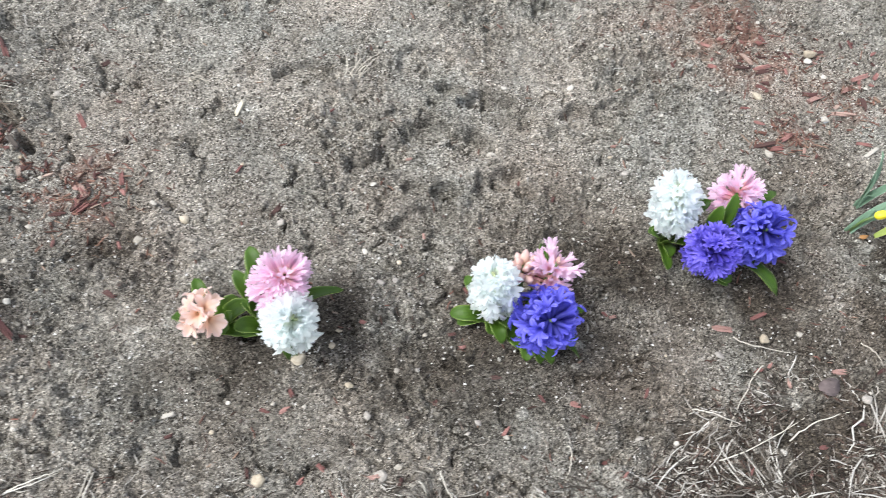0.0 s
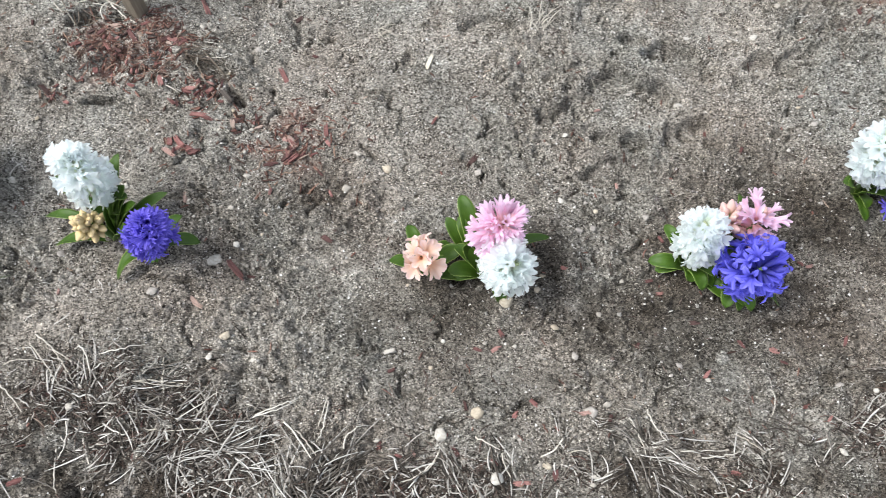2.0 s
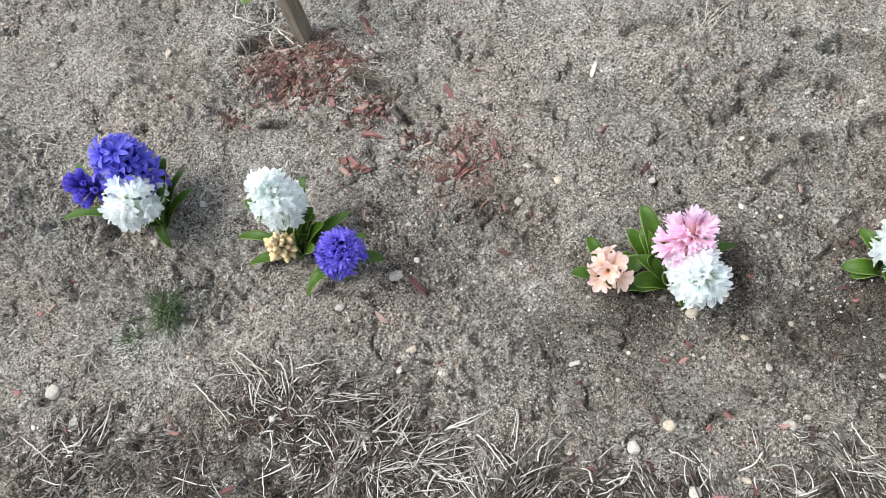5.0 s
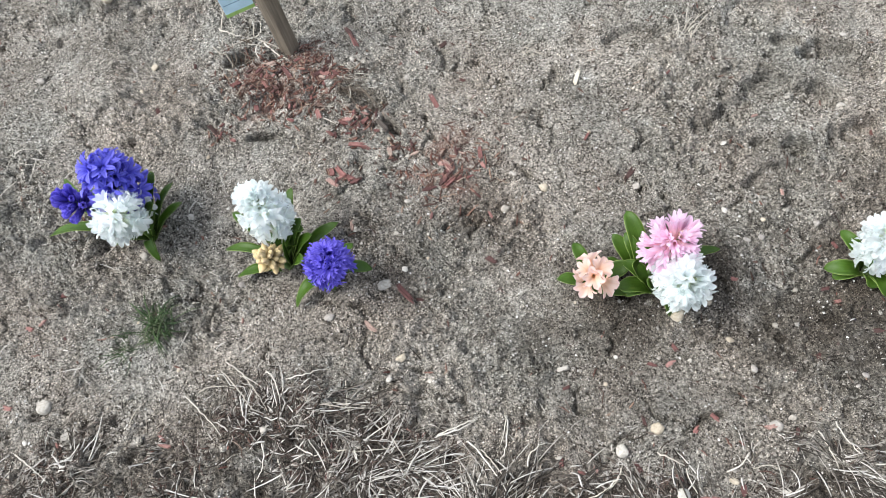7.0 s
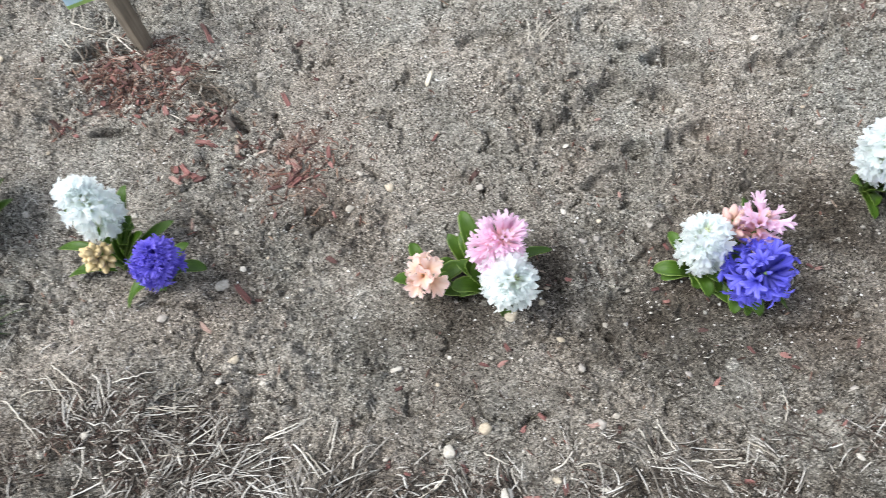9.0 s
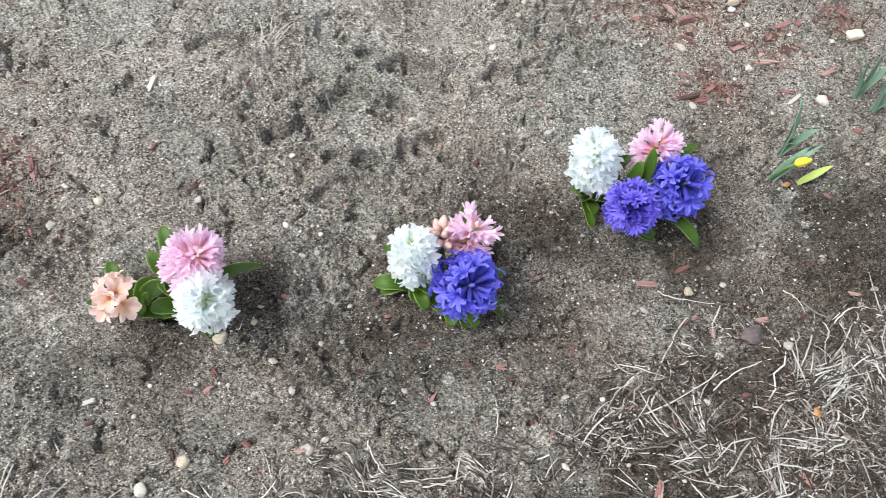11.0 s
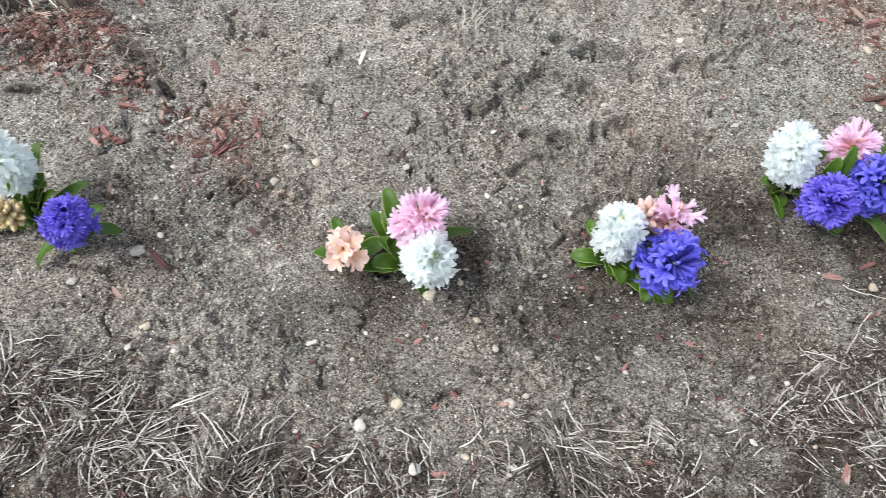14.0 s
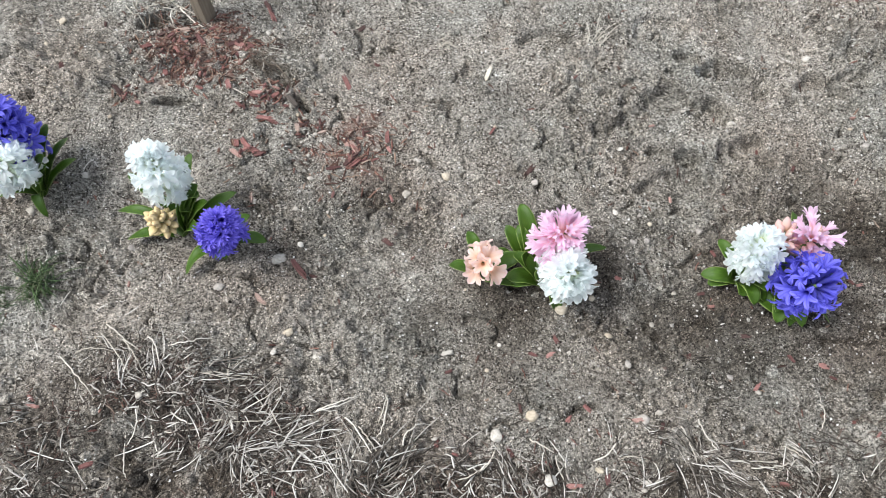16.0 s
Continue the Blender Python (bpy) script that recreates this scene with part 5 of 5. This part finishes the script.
def tuft(name, x, y, n, reach, half, mat, label, category, aim=None, fan=math.pi, rise=0.025, kind="stuff", curly=0.75):
    """A tuft of blades that arch out from one crown; aim: the way it is combed, in degrees."""
    a = rng.uniform(0, math.tau, n) if aim is None else radians(aim) + rng.normal(0, fan, n)
    ln = reach * (0.25 + 0.9 * rng.random(n) ** 1.5)
    ox, oy = x + rng.normal(0, reach * 0.2, n), y + rng.normal(0, reach * 0.2, n)
    curl = a + rng.normal(0, curly, n)
    mx, my = ox + np.cos(a) * ln * 0.5, oy + np.sin(a) * ln * 0.5
    ex, ey = mx + np.cos(curl) * ln * 0.5, my + np.sin(curl) * ln * 0.5
    p0 = np.column_stack([ox, oy, height(ox, oy) - 0.002])
    p1 = np.column_stack([mx, my, height(mx, my) + rng.uniform(0.2, 1.0, n) * rise])
    p2 = np.column_stack([ex, ey, height(ex, ey) + np.abs(rng.normal(0, 0.3, n)) * rise + 0.001])
    w = half * rng.uniform(0.6, 1.3, n)[:, None] * np.array([0.8, 1, 1, 0.9, 0.7, 0.2])[None]
    return tagged(new(name, strands(name, bent(p0, p1, p2, 6), w, mat, 0.35)), label, category, kind=kind)


TUFTS = [
    (0.613, 0.188, 110, 0.090, 140), (0.798, 0.262, 80, 0.085, 30), (0.824, 0.181, 90, 0.090, 170), (0.556, 0.295, 50, 0.070, 200), (0.869, 0.345, 80, 0.080, 250),
    (-0.930, 0.120, 55, 0.080, 40), (0.700, 0.100, 80, 0.090, 100),
]
# crowns with their blades combed one way: x, y, blades, reach, aim
FANS_A = [
    (-0.439, 0.133, 60, 0.105, 6), (-0.448, 0.144, 40, 0.077, 20), (-0.492, 0.142, 30, 0.052, -131), (-0.483, 0.135, 40, 0.052, -66), (-0.502, 0.161, 14, 0.109, 35),
    (-0.293, 0.097, 40, 0.078, 117), (-0.278, 0.105, 45, 0.102, 52), (-0.331, 0.096, 25, 0.060, 94), (-0.195, 0.130, 25, 0.058, 24), (-0.544, 0.227, 40, 0.082, 7),
    (-0.627, 0.225, 15, 0.061, 108),
]
FANS_B = [
    (0.165, 0.161, 70, 0.082, -36), (0.162, 0.164, 25, 0.046, 118), (0.170, 0.165, 25, 0.057, 9), (0.048, 0.168, 12, 0.030, 86), (-0.029, 0.129, 25, 0.042, 120),
    (-0.097, 0.112, 30, 0.052, 124), (0.316, 0.170, 30, 0.045, 141), (0.096, 0.207, 20, 0.039, -21), (0.096, 0.126, 25, 0.045, 55), (-0.803, 0.155, 20, 0.041, -156),
    (-0.596, 0.094, 30, 0.057, 25),
]
for x, y, n, reach, aim in TUFTS:
    tuft("dead_grass_tuft", x, y, int(n * 1.05), reach * 1.05, 0.00110, STRAW, "bleached tuft of dead grass combed flat", "dead grass", aim, 0.50, 0.013, curly=0.75)
for x, y, n, reach, aim in FANS_A + FANS_B:
    tuft("dead_grass_tuft", x, y, int(n * 1.25), reach * 1.05, 0.00088, STRAW, "bleached tuft of dead grass combed one way", "dead grass", aim, 0.30, 0.014, curly=0.6)
# small sheaves of blades, each combed one way
bx, by = turf_places(70, 0.24)
for x, y in zip(bx, by):
    tuft("grass_sheaf", x, y, int(rng.integers(5, 11)), rng.uniform(0.045, 0.085), 0.0009, STRAW, "small sheaf of bleached grass blades lying flat", "dead grass", rng.uniform(0, 360), 0.30, 0.010, curly=0.6)
tuft("green_grass_tuft", -0.838, 0.350, 120, 0.056, 0.0010, GRASS, "sparse tuft of fine green grass", "grass", None, 3.1, 0.035)
tuft("green_grass_tuft", -0.890, 0.318, 35, 0.045, 0.0007, GRASS, "sparse tuft of fine green grass", "grass", None, 3.1, 0.02)
tuft("dry_grass_tuft", 0.010, 0.873, 12, 0.066, 0.0012, STRAW_ONE, "small upright tuft of dry straw", "dead grass", 68, 0.32, 0.03)
tuft("dry_grass_tuft", -1.165, 0.690, 16, 0.085, 0.0007, STRAW_ONE, "loose tangle of dry pale roots", "root", -40, 0.6, 0.02)
tuft("dead_grass_tuft", -0.965, 0.285, 22, 0.06, 0.0007, STRAW, "bleached tuft of dead grass combed flat", "dead grass", -80, 0.7, 0.016)
tuft("root_crown", -0.258, 0.872, 13, 0.036, 0.0015, STRAW_ONE, "bleached dried root crown on the soil", "root", -25, 0.75, 0.012)
tuft("root_crown", -0.268, 0.826, 7, 0.016, 0.0009, STRAW_ONE, "small bleached tangle of dried roots on soil", "root", -10, 1.6, 0.006)
tuft("twig_bundle", -0.592, 0.818, 55, 0.085, 0.0009, TWIG, "bundle of dark dry twigs in a hollow", "twigs", -25, 0.35, 0.014)
tuft("pale_twigs", -0.605, 0.822, 9, 0.10, 0.0010, STRAW_ONE, "pale dry twigs over a dark hollow", "twigs", -28, 0.28, 0.016)
tuft("twig_bundle", -0.800, 0.905, 40, 0.060, 0.0010, TWIG, "dark dry litter beside the wooden stake", "twigs", 20, 1.4, 0.016)
tuft("pale_roots", -0.815, 0.935, 18, 0.085, 0.0013, STRAW_ONE, "tangle of pale bare roots by the stake", "root", 40, 1.3, 0.02)
tuft("pale_grass_tuft", 0.085, 0.800, 7, 0.075, 0.0006, STRAW_ONE, "few dry pale stalks on the soil", "dead grass", -35, 0.35, 0.014)


# ---- single stalks and roots ----
def stalk(name, pts, half, mat, label, category, lift=0.004, group=""):
    p = [np.array([[x, y, ground_z(x, y) + (0.001 if i != 1 else lift)]]) for i, (x, y) in enumerate(pts)]
    mid = 2 * p[1] - (p[0] + p[2]) / 2
    path = bent(p[0], mid, p[2], 12)
    path[0, 1:-1, :2] += rng.normal(0, 0.0007, (10, 2))
    gz = height(path[0, :, 0], path[0, :, 1])
    path[0, :, 2] = np.maximum(path[0, :, 2], gz + half * 0.4)
    w = half * np.linspace(1.1, 0.6, 12)[None] * rng.uniform(0.8, 1.15, (1, 12))
    return tagged(new(name, strands(name, path, w, mat, 0.6)), label, category, group)


STALKS_A = [
    (0.633, 0.383, 0.597, 0.341, 0.554, 0.275), (0.596, 0.426, 0.618, 0.411, 0.679, 0.402), (0.54, 0.245, 0.593, 0.262, 0.688, 0.314), (0.648, 0.273, 0.688, 0.297, 0.743, 0.313),
    (0.515, 0.314, 0.539, 0.304, 0.582, 0.293), (0.335, 0.261, 0.336, 0.24, 0.329, 0.217), (0.841, 0.38, 0.842, 0.355, 0.833, 0.336), (0.854, 0.364, 0.869, 0.378, 0.914, 0.389),
    (0.787, 0.419, 0.802, 0.4, 0.813, 0.382), (0.689, 0.133, 0.71, 0.184, 0.739, 0.271),
]
STALKS_B = [
    (-0.614, 0.27, -0.583, 0.274, -0.552, 0.287), (-0.687, 0.275, -0.661, 0.254, -0.635, 0.219), (-0.56, 0.231, -0.512, 0.234, -0.452, 0.231), (-0.511, 0.157, -0.474, 0.187, -0.424, 0.224),
    (-0.382, 0.189, -0.35, 0.198, -0.32, 0.218), (-0.161, 0.115, -0.134, 0.134, -0.122, 0.158), (-0.283, 0.224, -0.281, 0.204, -0.292, 0.164), (-0.718, 0.297, -0.688, 0.279, -0.648, 0.254),
    (-0.313, 0.17, -0.291, 0.148, -0.276, 0.126), (-0.531, 0.169, -0.48, 0.166, -0.439, 0.175), (-0.449, 0.195, -0.435, 0.175, -0.421, 0.156), (-1.041, 0.149, -0.995, 0.126, -0.949, 0.094),
]
STALKS_C = [
    (-0.485, 0.216, -0.458, 0.194, -0.439, 0.171), (-0.506, 0.161, -0.458, 0.194, -0.409, 0.227), (-0.378, 0.192, -0.347, 0.203, -0.317, 0.220), (-0.601, 0.244, -0.544, 0.231, -0.454, 0.228),
    (-0.521, 0.269, -0.512, 0.220, -0.505, 0.184), (-0.280, 0.223, -0.279, 0.180, -0.288, 0.157), (-0.333, 0.182, -0.300, 0.149, -0.275, 0.112), (-0.249, 0.151, -0.239, 0.174, -0.212, 0.186),
    (-0.334, 0.088, -0.339, 0.125, -0.343, 0.151), (-0.604, 0.140, -0.565, 0.148, -0.529, 0.154), (-0.589, 0.174, -0.558, 0.159, -0.551, 0.165), (-0.722, 0.281, -0.686, 0.252, -0.654, 0.216),
    (-0.757, 0.246, -0.729, 0.255, -0.695, 0.255), (-0.778, 0.244, -0.737, 0.214, -0.702, 0.182), (-0.649, 0.279, -0.630, 0.266, -0.617, 0.225),
]
STALKS_D = [
    (-0.856, 0.198, -0.849, 0.218, -0.840, 0.234), (-0.639, 0.176, -0.630, 0.145, -0.641, 0.122), (-0.647, 0.137, -0.638, 0.099, -0.628, 0.076), (-0.614, 0.154, -0.595, 0.116, -0.585, 0.079),
    (0.017, 0.156, 0.040, 0.171, 0.054, 0.198), (-0.172, 0.112, -0.134, 0.132, -0.120, 0.162), (0.134, 0.209, 0.150, 0.186, 0.158, 0.164), (0.162, 0.229, 0.170, 0.202, 0.182, 0.180),
    (0.203, 0.170, 0.240, 0.173, 0.270, 0.175), (0.281, 0.198, 0.300, 0.184, 0.317, 0.173), (0.232, 0.163, 0.269, 0.168, 0.296, 0.180), (0.051, 0.161, 0.073, 0.164, 0.091, 0.156),
    (-0.036, 0.158, -0.029, 0.136, -0.015, 0.122), (-0.073, 0.179, -0.050, 0.165, -0.035, 0.161),
]
for a, b, c, d, e, f in STALKS_A + STALKS_B + STALKS_C + STALKS_D:
    stalk("dry_stalk", [(a, b), (c, d), (e, f)], 0.0011, STRAW_ONE, "long bleached grass stalk lying on the ground", "stalk", 0.009, "long dry stalks")
ROOTS = [
    (-0.854, 0.967, -0.816, 0.944, -0.781, 0.947), (-0.781, 0.947, -0.772, 0.962, -0.776, 0.985), (-0.763, 0.936, -0.768, 0.912, -0.759, 0.888), (-0.760, 0.933, -0.735, 0.908, -0.703, 0.889),
    (-0.826, 0.900, -0.812, 0.870, -0.806, 0.834), (-0.820, 0.860, -0.799, 0.849, -0.778, 0.827),
]
for a, b, c, d, e, f in ROOTS:
    stalk("pale_root", [(a, b), (c, d), (e, f)], 0.0017, STRAW_ONE, "pale bare root beside the wooden stake", "root", 0.008, "bare roots by the stake")


# ---- odd bits ----
def lump(name, size, mat, at, turn, label, category, rough=0.12, sub=3):
    bm = bmesh.new()
    bmesh.ops.create_icosphere(bm, subdivisions=sub, radius=0.5)
    for v in bm.verts:
        p = v.co.copy()
        k = 1 + rough * noise.noise(p * 3 + Vector(at)) + 0.4 * rough * noise.noise(p * 8)
        box = 1 / max(abs(p.x), abs(p.y), abs(p.z)) * 0.5
        q = p.lerp(p * box, 0.82) * k
        v.co = Vector((q.x * size[0], q.y * size[1], q.z * size[2]))
    ob = new(name, from_bmesh(name, bm, mat))
    ob.matrix_basis = pose(at[0], at[1], ground_z(at[0], at[1]) + size[2] * 0.3, 4, -5, turn)
    return tagged(ob, label, category)


lump("wood_block", (0.029, 0.018, 0.013), CUT_WOOD, (1.058, 0.914, 0), 6, "pale cut block of wood on the soil", "wood block")
lump("wood_splinter", (0.027, 0.0072, 0.005), CUT_PALE, (-0.169, 0.808, 0), 72, "white bleached wood splinter on bare soil", "wood chip", 0.35)
lump("wood_splinter", (0.017, 0.006, 0.004), BLEACHED, (-0.199, 0.294, 0), 15, "small bleached wood splinter on bare soil", "wood chip", 0.3)
lump("wood_splinter", (0.022, 0.013, 0.006), BLEACHED, (-0.959, 0.180, 0), 80, "short grooved grey piece of dead wood", "wood chip", 0.2)
lump("wood_splinter", (0.030, 0.007, 0.005), BLEACHED, (0.905, 0.772, 0), 35, "bleached wood splinter on bare soil", "wood chip", 0.3)
lump("stone_flake", (0.010, 0.013, 0.005), FLAKE, (0.844, 0.845, 0), 12, "pale blue-grey flat stone flake on soil", "stone", 0.25)
lump("bark_piece", (0.030, 0.008, 0.005), DARK_BARK, (-0.720, 0.711, 0), -8, "dark brown piece of bark on soil", "bark", 0.4)
lump("bark_piece", (0.030, 0.008, 0.005), DARK_BARK, (-0.500, 0.712, 0), -50, "dark brown piece of bark on soil", "bark", 0.4)


def fallen_leaf(name, at, size, turn, mat, label, wide=0.72):
    bm = bmesh.new()
    top, low = [], []
    n = 18
    for i in range(n):
        a = math.tau * i / n
        k = 1 + 0.05 * math.sin(3 * a) + 0.04 * math.sin(7 * a) + 0.03 * math.sin(11 * a)
        x, y = size * k * math.cos(a), wide * size * k * math.sin(a) + 0.25 * (0.72 - wide) * size * math.cos(a) ** 2
        z = 0.08 * size * math.sin(2 * a) + 0.05 * math.sin(5 * a) * size + 0.06 * size
        top.append(bm.verts.new((x, y, z + 0.0006)))
        low.append(bm.verts.new((x, y, z)))
    ct, cl = bm.verts.new((0, 0, 0.0016)), bm.verts.new((0, 0, 0.0006))
    for i in range(n):
        j = (i + 1) % n
        bm.faces.new((ct, top[i], top[j]))
        bm.faces.new((cl, low[j], low[i]))
        bm.faces.new((top[i], low[i], low[j], top[j]))
    ob = new(name, from_bmesh(name, bm, mat))
    ob.matrix_basis = pose(at[0], at[1], ground_z(*at) + 0.003, 5, 4, turn)
    return tagged(ob, label, "leaf")


fallen_leaf("fallen_leaf", (0.722, 0.350), 0.018, 20, DEAD_LEAF, "dull purplish dead leaf lying on soil")
fallen_leaf("fallen_leaf", (0.783, 0.232), 0.008, 70, ORANGE_LEAF, "small dry orange leaf in dead grass")
fallen_leaf("fallen_petal", (0.842, 0.603), 0.011, 5, ORANGE_LEAF, "withered orange-yellow petal beside a daffodil shoot", 0.32)
